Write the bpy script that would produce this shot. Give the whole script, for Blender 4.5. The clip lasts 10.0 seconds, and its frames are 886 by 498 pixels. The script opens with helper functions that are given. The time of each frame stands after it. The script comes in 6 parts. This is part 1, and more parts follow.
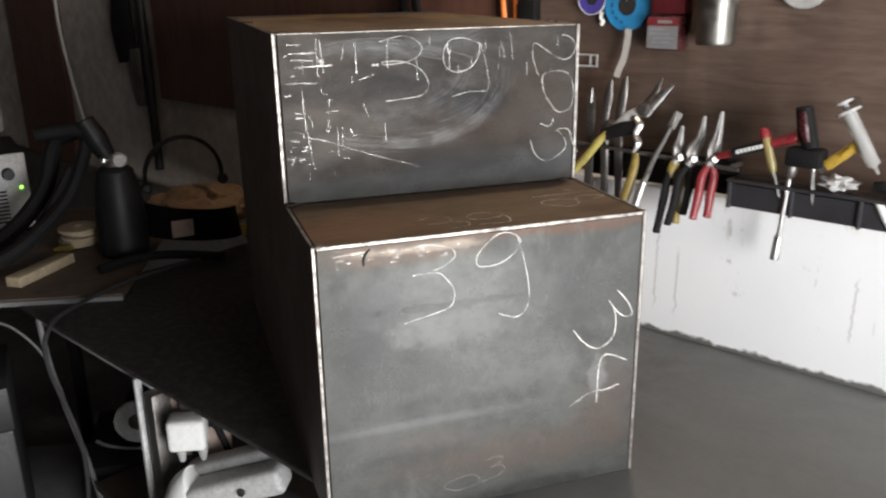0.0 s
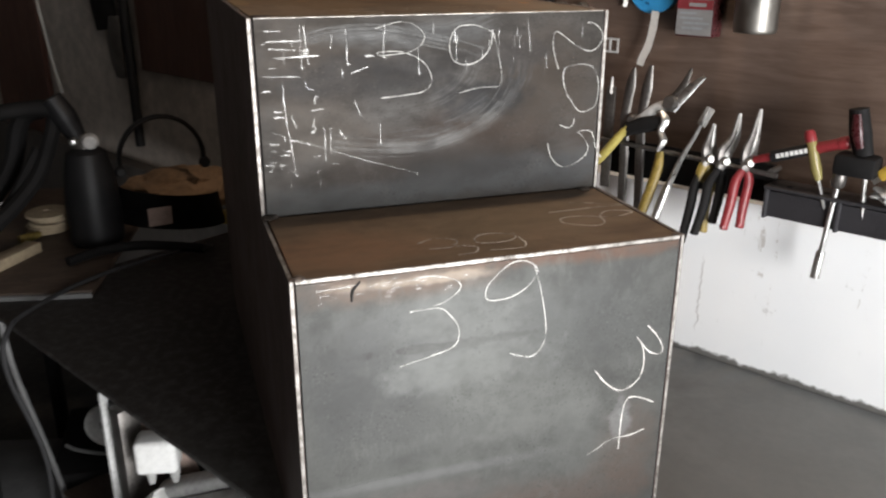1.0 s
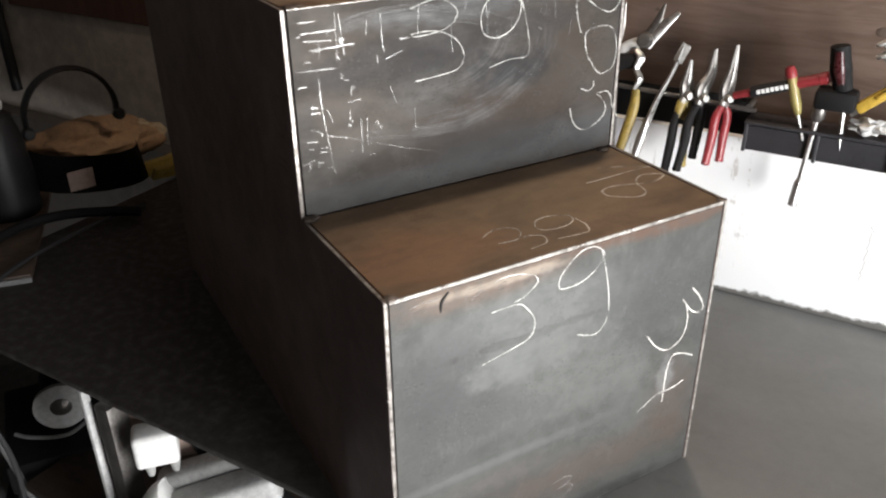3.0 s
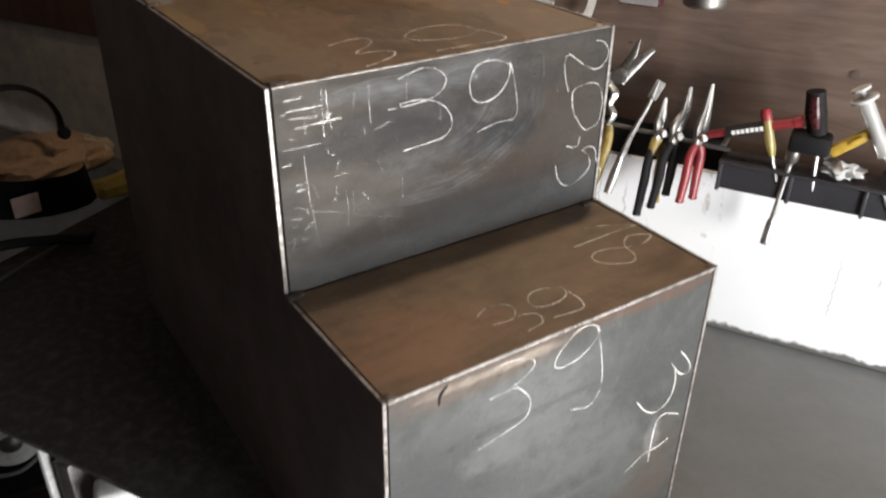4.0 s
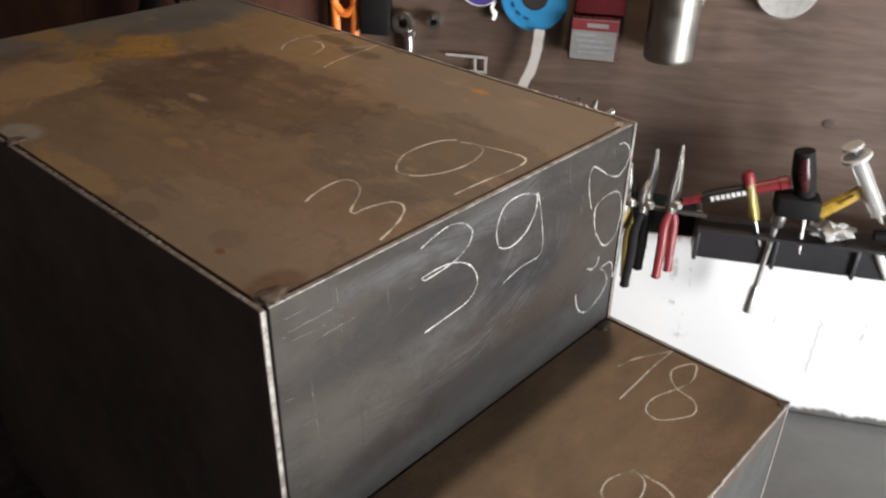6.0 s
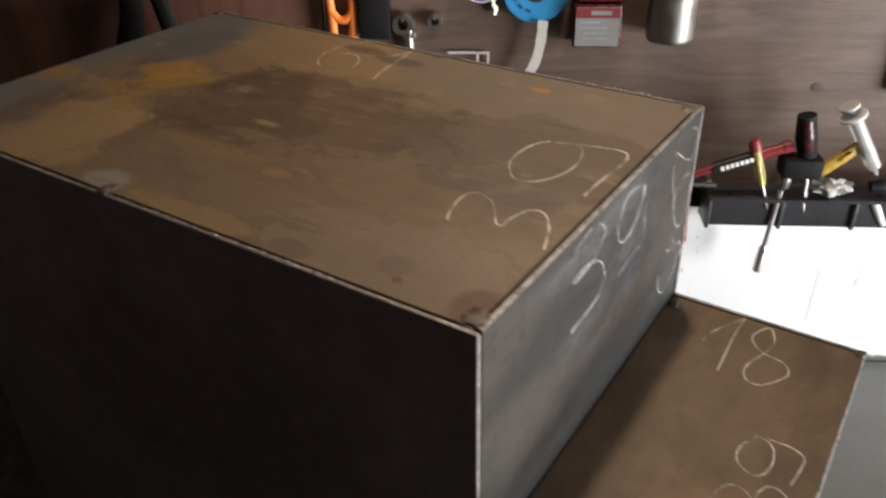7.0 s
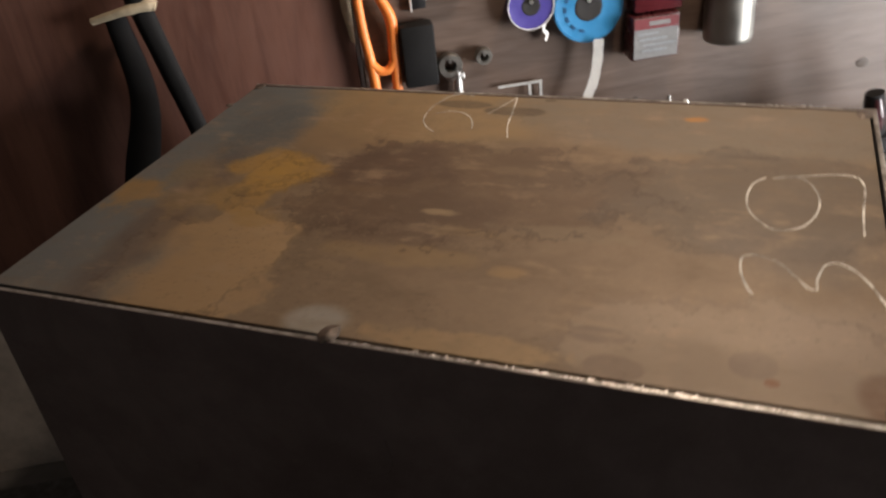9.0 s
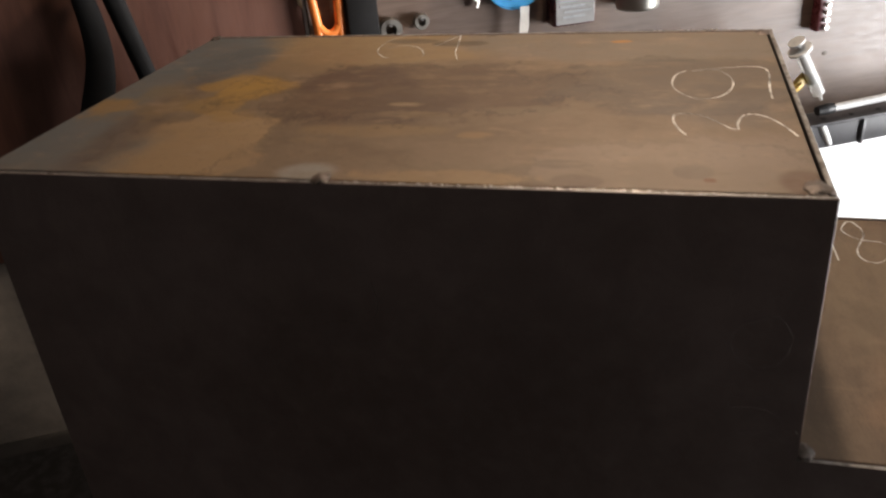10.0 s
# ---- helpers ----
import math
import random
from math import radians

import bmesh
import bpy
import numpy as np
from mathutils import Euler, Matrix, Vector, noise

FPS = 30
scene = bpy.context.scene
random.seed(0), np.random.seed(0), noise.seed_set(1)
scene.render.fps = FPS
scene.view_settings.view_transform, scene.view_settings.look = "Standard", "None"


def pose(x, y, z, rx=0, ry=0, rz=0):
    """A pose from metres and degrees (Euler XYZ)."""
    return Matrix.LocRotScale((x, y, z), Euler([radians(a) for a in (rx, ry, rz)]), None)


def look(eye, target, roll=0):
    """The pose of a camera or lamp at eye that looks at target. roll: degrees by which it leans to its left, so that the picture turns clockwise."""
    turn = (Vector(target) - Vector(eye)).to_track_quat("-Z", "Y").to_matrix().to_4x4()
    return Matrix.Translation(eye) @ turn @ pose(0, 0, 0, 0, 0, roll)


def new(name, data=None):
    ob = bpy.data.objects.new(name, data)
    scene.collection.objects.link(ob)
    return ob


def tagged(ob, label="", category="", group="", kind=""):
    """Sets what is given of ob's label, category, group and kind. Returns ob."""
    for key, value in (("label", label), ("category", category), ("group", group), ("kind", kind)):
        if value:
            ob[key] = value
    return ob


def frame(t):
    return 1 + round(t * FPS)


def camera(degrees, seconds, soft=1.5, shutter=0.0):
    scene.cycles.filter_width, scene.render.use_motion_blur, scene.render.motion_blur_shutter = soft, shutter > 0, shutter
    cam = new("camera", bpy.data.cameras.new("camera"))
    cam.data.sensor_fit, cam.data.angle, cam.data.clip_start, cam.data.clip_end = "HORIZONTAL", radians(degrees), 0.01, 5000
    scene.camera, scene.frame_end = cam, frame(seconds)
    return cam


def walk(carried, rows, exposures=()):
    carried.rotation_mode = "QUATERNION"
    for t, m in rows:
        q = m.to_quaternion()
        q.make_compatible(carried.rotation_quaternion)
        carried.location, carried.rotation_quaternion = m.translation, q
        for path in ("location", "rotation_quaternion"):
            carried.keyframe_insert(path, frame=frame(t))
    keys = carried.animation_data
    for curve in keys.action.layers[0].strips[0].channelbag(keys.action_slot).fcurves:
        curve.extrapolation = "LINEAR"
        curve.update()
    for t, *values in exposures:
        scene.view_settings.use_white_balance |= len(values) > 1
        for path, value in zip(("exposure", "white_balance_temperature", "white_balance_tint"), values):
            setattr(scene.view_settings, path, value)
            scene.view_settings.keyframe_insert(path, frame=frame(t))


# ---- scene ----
cam = camera(56.39, 10.0, 2.2, 0.5)
PATH = [
    (0, (-0.126, -0.804, 1.402), (0.471, 1.003, 0.787), -0.9),
    (0.5, (-0.079, -0.727, 1.408), (0.422, 1.094, 0.751), -0.6),
    (1, (-0.086, -0.657, 1.415), (0.515, 1.121, 0.724), 0.2),
    (1.5, (-0.129, -0.589, 1.428), (0.59, 1.138, 0.72), -0.1),
    (2, (-0.169, -0.56, 1.444), (0.643, 1.093, 0.664), -0.9),
    (3.5, (-0.256, -0.49, 1.539), (0.649, 0.996, 0.552), -0.0),
    (4, (-0.245, -0.438, 1.574), (0.728, 0.998, 0.578), 0.9),
    (4.5, (-0.22, -0.367, 1.593), (0.781, 1.057, 0.608), 1.3),
    (5, (-0.177, -0.262, 1.619), (0.837, 1.096, 0.558), 1.7),
    (5.2, (-0.166, -0.232, 1.626), (0.875, 1.108, 0.568), 2.2),
    (6.3, (-0.245, -0.103, 1.61), (1.089, 0.957, 0.563), -0.0),
    (6.5, (-0.27, -0.074, 1.61), (1.084, 0.927, 0.531), -0.5),
    (7, (-0.317, -0.003, 1.632), (1.099, 0.939, 0.579), -1.1),
    (7.5, (-0.307, 0.077, 1.648), (1.107, 1.034, 0.606), -2.0),
    (8, (-0.269, 0.159, 1.661), (1.164, 1.116, 0.645), -3.0),
    (8.5, (-0.281, 0.212, 1.667), (1.209, 1.038, 0.62), -2.9),
    (9, (-0.341, 0.277, 1.657), (1.211, 0.959, 0.595), -6.8),
    (9.5, (-0.41, 0.312, 1.624), (1.224, 0.811, 0.583), -7.1),
    (10, (-0.48, 0.291, 1.569), (1.213, 0.775, 0.619), -4.8),
]
walk(cam, [(t, look(eye, target, roll)) for t, eye, target, roll in PATH], exposures=[(0.0, -0.06), (2.0, 0.20), (3.5, 0.44), (4.0, 0.32), (5.0, 0.36), (6.5, 0.20), (7.5, 0.34), (8.5, 0.42), (10.0, 0.68)])


# ---- world, lights ----
world = bpy.data.worlds.new("sky")
world.use_nodes = True
scene.world = world
wn = world.node_tree
sky = wn.nodes.new("ShaderNodeTexSky")
sky.sky_type, sky.sun_disc = "NISHITA", False
sky.sun_elevation, sky.sun_rotation = radians(40), radians(160)
wn.links.new(sky.outputs[0], wn.nodes["Background"].inputs[0])
wn.nodes["Background"].inputs[1].default_value = 0.1

BENCH, RECESS = 0.80, 0.048
# the tool wall: u runs along it, out is the distance into the room
ALONG, OUT = Vector((0.4875, -0.87312, 0)), Vector((-0.87312, -0.4875, 0))
FOOT = Vector((0.6549, 0.3935, 0))
WALL = Matrix(((ALONG.x, -OUT.x, 0, FOOT.x), (ALONG.y, -OUT.y, 0, FOOT.y), (0, 0, 1, 0), (0, 0, 0, 1)))


def on_wall(u, out, z):
    return WALL @ Matrix.Translation((u, -out, z))


def on_board(u, out, z):
    """Places on the boards, which lie deeper than the wall below them."""
    return on_wall(u, out - RECESS, z)


def area(name, m, w, h, watts, colour):
    lamp = bpy.data.lights.new(name, "AREA")
    lamp.shape, lamp.size, lamp.size_y, lamp.energy, lamp.color = "RECTANGLE", w, h, watts, colour
    ob = new(name, lamp)
    ob.matrix_world = m
    return ob


# daylight through the wide doorway at the end of the workshop
DOOR_U, DOOR_OUT = 1.75, 1.1
area("doorway_daylight", look(on_wall(DOOR_U + 0.12, DOOR_OUT, 0.95).translation, on_wall(-0.6, DOOR_OUT - 0.9, 1.0).translation), 0.95, 1.2, 96, (0.985, 0.985, 1.0))

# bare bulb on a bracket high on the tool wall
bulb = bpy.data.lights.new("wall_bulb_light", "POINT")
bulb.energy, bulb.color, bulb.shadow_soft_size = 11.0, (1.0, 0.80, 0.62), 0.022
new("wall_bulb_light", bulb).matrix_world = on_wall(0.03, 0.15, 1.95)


# ---- materials ----
def mat(name):
    m = bpy.data.materials.new(name)
    m.use_nodes = True
    return m, m.node_tree, m.node_tree.nodes["Principled BSDF"]


def setin(nt, sock, v):
    if isinstance(v, bpy.types.NodeSocket):
        nt.links.new(v, sock)
    elif isinstance(v, (tuple, list)) and len(v) == 3 and sock.type == "RGBA":
        sock.default_value = (*v, 1)
    else:
        sock.default_value = v


def maths(nt, op, a, b=0.0, c=0.0):
    n = nt.nodes.new("ShaderNodeMath")
    n.operation = op
    for i, v in enumerate((a, b, c)):
        setin(nt, n.inputs[i], v)
    return n.outputs[0]


def mix(nt, f, a, b, blend="MIX"):
    n = nt.nodes.new("ShaderNodeMix")
    n.data_type, n.blend_type = "RGBA", blend
    setin(nt, n.inputs["Factor"], f)
    setin(nt, n.inputs[6], a)
    setin(nt, n.inputs[7], b)
    return n.outputs[2]


def coords(nt, scale=(1, 1, 1)):
    tc = nt.nodes.new("ShaderNodeTexCoord")
    mp = nt.nodes.new("ShaderNodeMapping")
    mp.inputs["Scale"].default_value = scale
    nt.links.new(tc.outputs["Object"], mp.inputs["Vector"])
    return mp.outputs[0]


def noise_tex(nt, vec, scale, detail=4.0, rough=0.55, distort=0.0):
    n = nt.nodes.new("ShaderNodeTexNoise")
    n.inputs["Scale"].default_value, n.inputs["Detail"].default_value = scale, detail
    n.inputs["Roughness"].default_value, n.inputs["Distortion"].default_value = rough, distort
    nt.links.new(vec, n.inputs["Vector"])
    return n.outputs["Fac"]


def ramp(nt, f, lo, hi, a=0.0, b=1.0):
    n = nt.nodes.new("ShaderNodeMapRange")
    n.interpolation_type = "SMOOTHSTEP"
    setin(nt, n.inputs[0], f)
    for i, v in enumerate((lo, hi, a, b)):
        n.inputs[i + 1].default_value = v
    return n.outputs[0]


def bump(nt, bsdf, h, strength=0.3, dist=0.001):
    n = nt.nodes.new("ShaderNodeBump")
    n.inputs["Strength"].default_value, n.inputs["Distance"].default_value = strength, dist
    nt.links.new(h, n.inputs["Height"])
    nt.links.new(n.outputs[0], bsdf.inputs["Normal"])


def simple(name, col, rough=0.5, metal=0.0, vary=0.25, scale=60.0, relief=0.15, coat=0.0, spec=0.5):
    """A plain surface with grain and blotches at two scales."""
    m, nt, b = mat(name)
    v = coords(nt)
    big, fine = noise_tex(nt, v, scale * 0.2, 3), noise_tex(nt, v, scale * 3, 5, 0.65)
    f = ramp(nt, maths(nt, "MULTIPLY_ADD", fine, 0.45, maths(nt, "MULTIPLY", big, 0.55)), 0.35, 0.65)
    dark = tuple(c * (1 - vary) for c in col)
    light = tuple(min(1, c * (1 + vary * 0.6)) for c in col)
    setin(nt, b.inputs["Base Color"], mix(nt, f, dark, light))
    setin(nt, b.inputs["Roughness"], ramp(nt, fine, 0.3, 0.7, max(0.04, rough - 0.1), min(1, rough + 0.1)))
    b.inputs["Metallic"].default_value = metal
    b.inputs["Coat Weight"].default_value = coat
    b.inputs["Specular IOR Level"].default_value = spec
    if relief:
        bump(nt, b, fine, relief, 0.0008)
    return m


def blob(nt, sep, axes, cx, cy, rx, ry, warp, amount, soft=0.25):
    """An uneven patch, stain and painted shading alike: 1 inside a warped ellipse, 0 outside."""
    dx = maths(nt, "DIVIDE", maths(nt, "SUBTRACT", sep[axes[0]], cx), rx)
    dy = maths(nt, "DIVIDE", maths(nt, "SUBTRACT", sep[axes[1]], cy), ry)
    r = maths(nt, "SQRT", maths(nt, "ADD", maths(nt, "MULTIPLY", dx, dx), maths(nt, "MULTIPLY", dy, dy)))
    r = maths(nt, "MULTIPLY_ADD", warp, amount, r)
    lim = 1 + amount * 0.5
    return ramp(nt, r, lim - soft, lim + soft, 1.0, 0.0)


def steel(name, base, light, stains_and_shading=(), axes="XY", stretch=(1, 1, 1), rough=0.42, metal=0.75, grain=22.0, rings=(), lift=0.0, relief=0.10, specks=0.0, spec=0.5, tides=(), mottle=0.0):
    """Hot-rolled sheet: mill scale with clouds, streaks, and stained and shaded patches of their own shape."""
    m, nt, b = mat(name)
    v = coords(nt)
    vs = coords(nt, stretch)
    s = nt.nodes.new("ShaderNodeSeparateXYZ")
    nt.links.new(v, s.inputs[0])
    sep = {"X": s.outputs[0], "Y": s.outputs[1], "Z": maths(nt, "ADD", s.outputs[2], lift)}
    cloud = noise_tex(nt, vs, grain, 5, 0.6, 0.4)
    fine = noise_tex(nt, vs, grain * 14, 4, 0.7)
    broad = noise_tex(nt, v, grain * 0.32, 3, 0.5)
    f = maths(nt, "ADD", maths(nt, "MULTIPLY", cloud, 0.5), maths(nt, "MULTIPLY_ADD", broad, 0.35, maths(nt, "MULTIPLY", fine, 0.15)))
    col = mix(nt, ramp(nt, f, 0.36, 0.64), base, light)
    warp = noise_tex(nt, v, 26, 5, 0.62)
    warp2 = noise_tex(nt, vs, 60, 5, 0.62)
    for cx, cy, rx, ry, c, k, amount, soft in stains_and_shading:
        w = blob(nt, sep, axes, cx, cy, rx, ry, warp, amount, soft)
        w = maths(nt, "MULTIPLY", w, ramp(nt, warp2, 0.25, 0.6, k * 0.55, k))
        col = mix(nt, w, col, c)
    for cx, cy, rx, ry, c, k, amount, width in tides:
        outer = blob(nt, sep, axes, cx, cy, rx, ry, warp, amount, width)
        w = maths(nt, "MULTIPLY", maths(nt, "MULTIPLY", outer, maths(nt, "SUBTRACT", 1.0, outer)), 4.0 * k)
        col = mix(nt, maths(nt, "MULTIPLY", w, ramp(nt, warp2, 0.35, 0.6, 0.3, 1.0)), col, c)
    for cx, cy, rx, ry, width, c, k, xa, xb in rings:
        dx = maths(nt, "DIVIDE", maths(nt, "SUBTRACT", sep[axes[0]], cx), rx)
        dy = maths(nt, "DIVIDE", maths(nt, "SUBTRACT", sep[axes[1]], cy), ry)
        r = maths(nt, "SQRT", maths(nt, "ADD", maths(nt, "MULTIPLY", dx, dx), maths(nt, "MULTIPLY", dy, dy)))
        r = maths(nt, "MULTIPLY_ADD", warp, 0.16, maths(nt, "SUBTRACT", r, 0.08))
        below = ramp(nt, dy, -0.25, 0.15, 1.0, 0.0)
        streak = nt.nodes.new("ShaderNodeTexNoise")
        streak.noise_dimensions = "1D"
        streak.inputs["Scale"].default_value, streak.inputs["Detail"].default_value = 22, 3
        nt.links.new(r, streak.inputs["W"])
        band = ramp(nt, maths(nt, "ABSOLUTE", maths(nt, "SUBTRACT", r, 1.0)), width * 0.3, width, 1.0, 0.0)
        w = maths(nt, "MULTIPLY", band, ramp(nt, streak.outputs["Fac"], 0.42, 0.58, k * 0.12, k))
        w = maths(nt, "MULTIPLY", maths(nt, "MULTIPLY", w, below), maths(nt, "MULTIPLY", ramp(nt, cloud, 0.38, 0.60, 0.1, 1.0), ramp(nt, sep[axes[0]], xa, xb)))
        col = mix(nt, w, col, c)
    if specks:
        spots = noise_tex(nt, vs, 330, 2, 0.5)
        crowd = ramp(nt, noise_tex(nt, v, 14, 2, 0.5), 0.42, 0.62)
        col = mix(nt, maths(nt, "MULTIPLY", ramp(nt, spots, 0.60, 0.70, 0.0, specks), crowd), col, [c * 0.3 for c in base])
        col = mix(nt, maths(nt, "MULTIPLY", ramp(nt, spots, 0.38, 0.29, 0.0, specks * 0.7), crowd), col, [min(1, c * 1.7) for c in light])
    if mottle:
        streak = noise_tex(nt, coords(nt, (2.6, 0.55, 1)), 34, 6, 0.68, 0.6)
        patch = noise_tex(nt, v, 17, 5, 0.6, 0.5)
        shade = maths(nt, "MULTIPLY_ADD", patch, 0.55, maths(nt, "MULTIPLY", streak, 0.45))
        col = mix(nt, ramp(nt, shade, 0.40, 0.26, 0.0, mottle), col, [c * 0.45 for c in base])
        col = mix(nt, ramp(nt, shade, 0.52, 0.70, 0.0, mottle), col, [min(1, c * 1.55) for c in light])
    setin(nt, b.inputs["Base Color"], col)
    b.inputs["Metallic"].default_value = metal
    b.inputs["Specular IOR Level"].default_value = spec
    setin(nt, b.inputs["Roughness"], ramp(nt, f, 0.35, 0.65, rough + 0.06, rough - 0.04))
    bump(nt, b, maths(nt, "MULTIPLY_ADD", cloud, 0.12, fine), relief, 0.0004)
    return m


M_FRONT = steel("mill_scale_front", (0.045, 0.0455, 0.0425), (0.073, 0.0745, 0.069), axes="XZ", stretch=(1, 1, 1.4), rough=0.55, metal=0.5, mottle=0.4, grain=16.0, lift=BENCH, specks=0.45, stains_and_shading=(
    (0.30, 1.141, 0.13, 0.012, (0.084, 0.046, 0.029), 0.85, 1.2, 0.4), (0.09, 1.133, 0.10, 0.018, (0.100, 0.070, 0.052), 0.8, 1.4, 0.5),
    (0.11, 1.131, 0.07, 0.005, (0.240, 0.200, 0.160), 0.8, 2.5, 0.5),
    (0.16, 1.085, 0.12, 0.03, (0.132, 0.134, 0.128), 0.6, 2.0, 0.5), (0.20, 0.985, 0.10, 0.05, (0.120, 0.122, 0.114), 0.55, 2.2, 0.5),
    (0.07, 1.03, 0.06, 0.06, (0.050, 0.051, 0.050), 0.7, 2.2, 0.5), (0.11, 1.035, 0.03, 0.02, (0.116, 0.118, 0.112), 0.6, 2.5, 0.4),
    (0.30, 1.06, 0.07, 0.05, (0.054, 0.056, 0.054), 0.6, 2.0, 0.6), (0.24, 0.86, 0.13, 0.025, (0.092, 0.066, 0.054), 0.6, 1.6, 0.6),
    (0.345, 0.90, 0.035, 0.06, (0.088, 0.064, 0.051), 0.55, 1.6, 0.5), (0.335, 0.945, 0.012, 0.022, (0.208, 0.208, 0.208), 0.6, 2.5, 0.4),
    # the 0.803 entry is darker along the foot of the sheet
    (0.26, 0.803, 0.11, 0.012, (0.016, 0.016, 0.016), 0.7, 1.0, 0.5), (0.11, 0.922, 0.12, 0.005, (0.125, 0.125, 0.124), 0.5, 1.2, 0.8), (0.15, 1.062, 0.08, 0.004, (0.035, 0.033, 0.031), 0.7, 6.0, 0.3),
    (0.17, 1.04, 0.07, 0.03, (0.125, 0.127, 0.121), 0.5, 2.4, 0.4), (0.12, 0.90, 0.07, 0.012, (0.100, 0.088, 0.082), 0.5, 2.0, 0.6),
    (0.10, 0.97, 0.07, 0.03, (0.058, 0.059, 0.056), 0.6, 2.5, 0.4), (0.28, 0.93, 0.05, 0.04, (0.100, 0.102, 0.096), 0.5, 2.0, 0.6)))
M_RISER = steel("mill_scale_riser", (0.025, 0.0218, 0.0185), (0.046, 0.0412, 0.0365), axes="XZ", stretch=(0.8, 1, 1.6), rough=0.60, metal=0.40, grain=30.0, lift=BENCH, specks=0.6, spec=0.3, mottle=0.3, stains_and_shading=(
    (0.05, 1.29, 0.06, 0.05, (0.046, 0.037, 0.029), 0.8, 2.2, 0.5), (0.24, 1.215, 0.12, 0.030, (0.027, 0.018, 0.0125), 0.9, 2.2, 0.5),
    (0.32, 1.275, 0.06, 0.05, (0.036, 0.027, 0.020), 0.8, 2.0, 0.5), (0.12, 1.285, 0.11, 0.022, (0.017, 0.0160, 0.0155), 0.75, 2.6, 0.5),
    # this row puts the bluish light on the riser's foot into the colour
    (0.30, 1.172, 0.18, 0.020, (0.050, 0.052, 0.053), 0.8, 1.6, 0.5), (0.09, 1.158, 0.12, 0.016, (0.046, 0.048, 0.048), 0.7, 1.6, 0.5),
    (0.06, 1.225, 0.045, 0.03, (0.054, 0.046, 0.038), 0.75, 2.8, 0.5), (0.245, 1.256, 0.045, 0.020, (0.011, 0.011, 0.0115), 0.85, 2.2, 0.4),
    (0.28, 1.305, 0.05, 0.014, (0.019, 0.017, 0.016), 0.7, 2.4, 0.5), (0.16, 1.328, 0.10, 0.009, (0.060, 0.060, 0.059), 0.7, 2.5, 0.5),
    (0.15, 1.25, 0.03, 0.02, (0.054, 0.051, 0.047), 0.6, 3.0, 0.4), (0.20, 1.19, 0.10, 0.02, (0.018, 0.0165, 0.015), 0.6, 2.5, 0.5),
    (0.10, 1.185, 0.05, 0.012, (0.022, 0.016, 0.012), 0.7, 2.6, 0.5)),
    rings=((0.15, 1.292, 0.128, 0.074, 0.24, (0.085, 0.085, 0.083), 0.55, 0.10, 0.18), (0.17, 1.296, 0.112, 0.062, 0.22, (0.010, 0.010, 0.011), 0.7, 0.17, 0.22),
           (0.12, 1.41, 0.20, 0.085, 0.18, (0.085, 0.085, 0.083), 0.6, 0.06, 0.12), (0.13, 1.30, 0.10, 0.05, 0.20, (0.075, 0.072, 0.068), 0.6, 0.10, 0.15)))
M_TREAD = steel("rusty_tread", (0.105, 0.071, 0.045), (0.172, 0.118, 0.073), axes="XY", stretch=(0.7, 1.6, 1), rough=0.58, metal=0.3, specks=0.25, mottle=0.3, stains_and_shading=(
    # the 0.34, 0.165 entry is darker near the crease, at the right end
    (0.05, 0.06, 0.09, 0.05, (0.27, 0.15, 0.085), 0.6, 1.4, 0.6), (0.34, 0.165, 0.04, 0.012, (0.07, 0.06, 0.05), 0.6, 1.2, 0.5),
    (0.25, 0.10, 0.12, 0.05, (0.21, 0.16, 0.10), 0.4, 1.2, 0.6)))
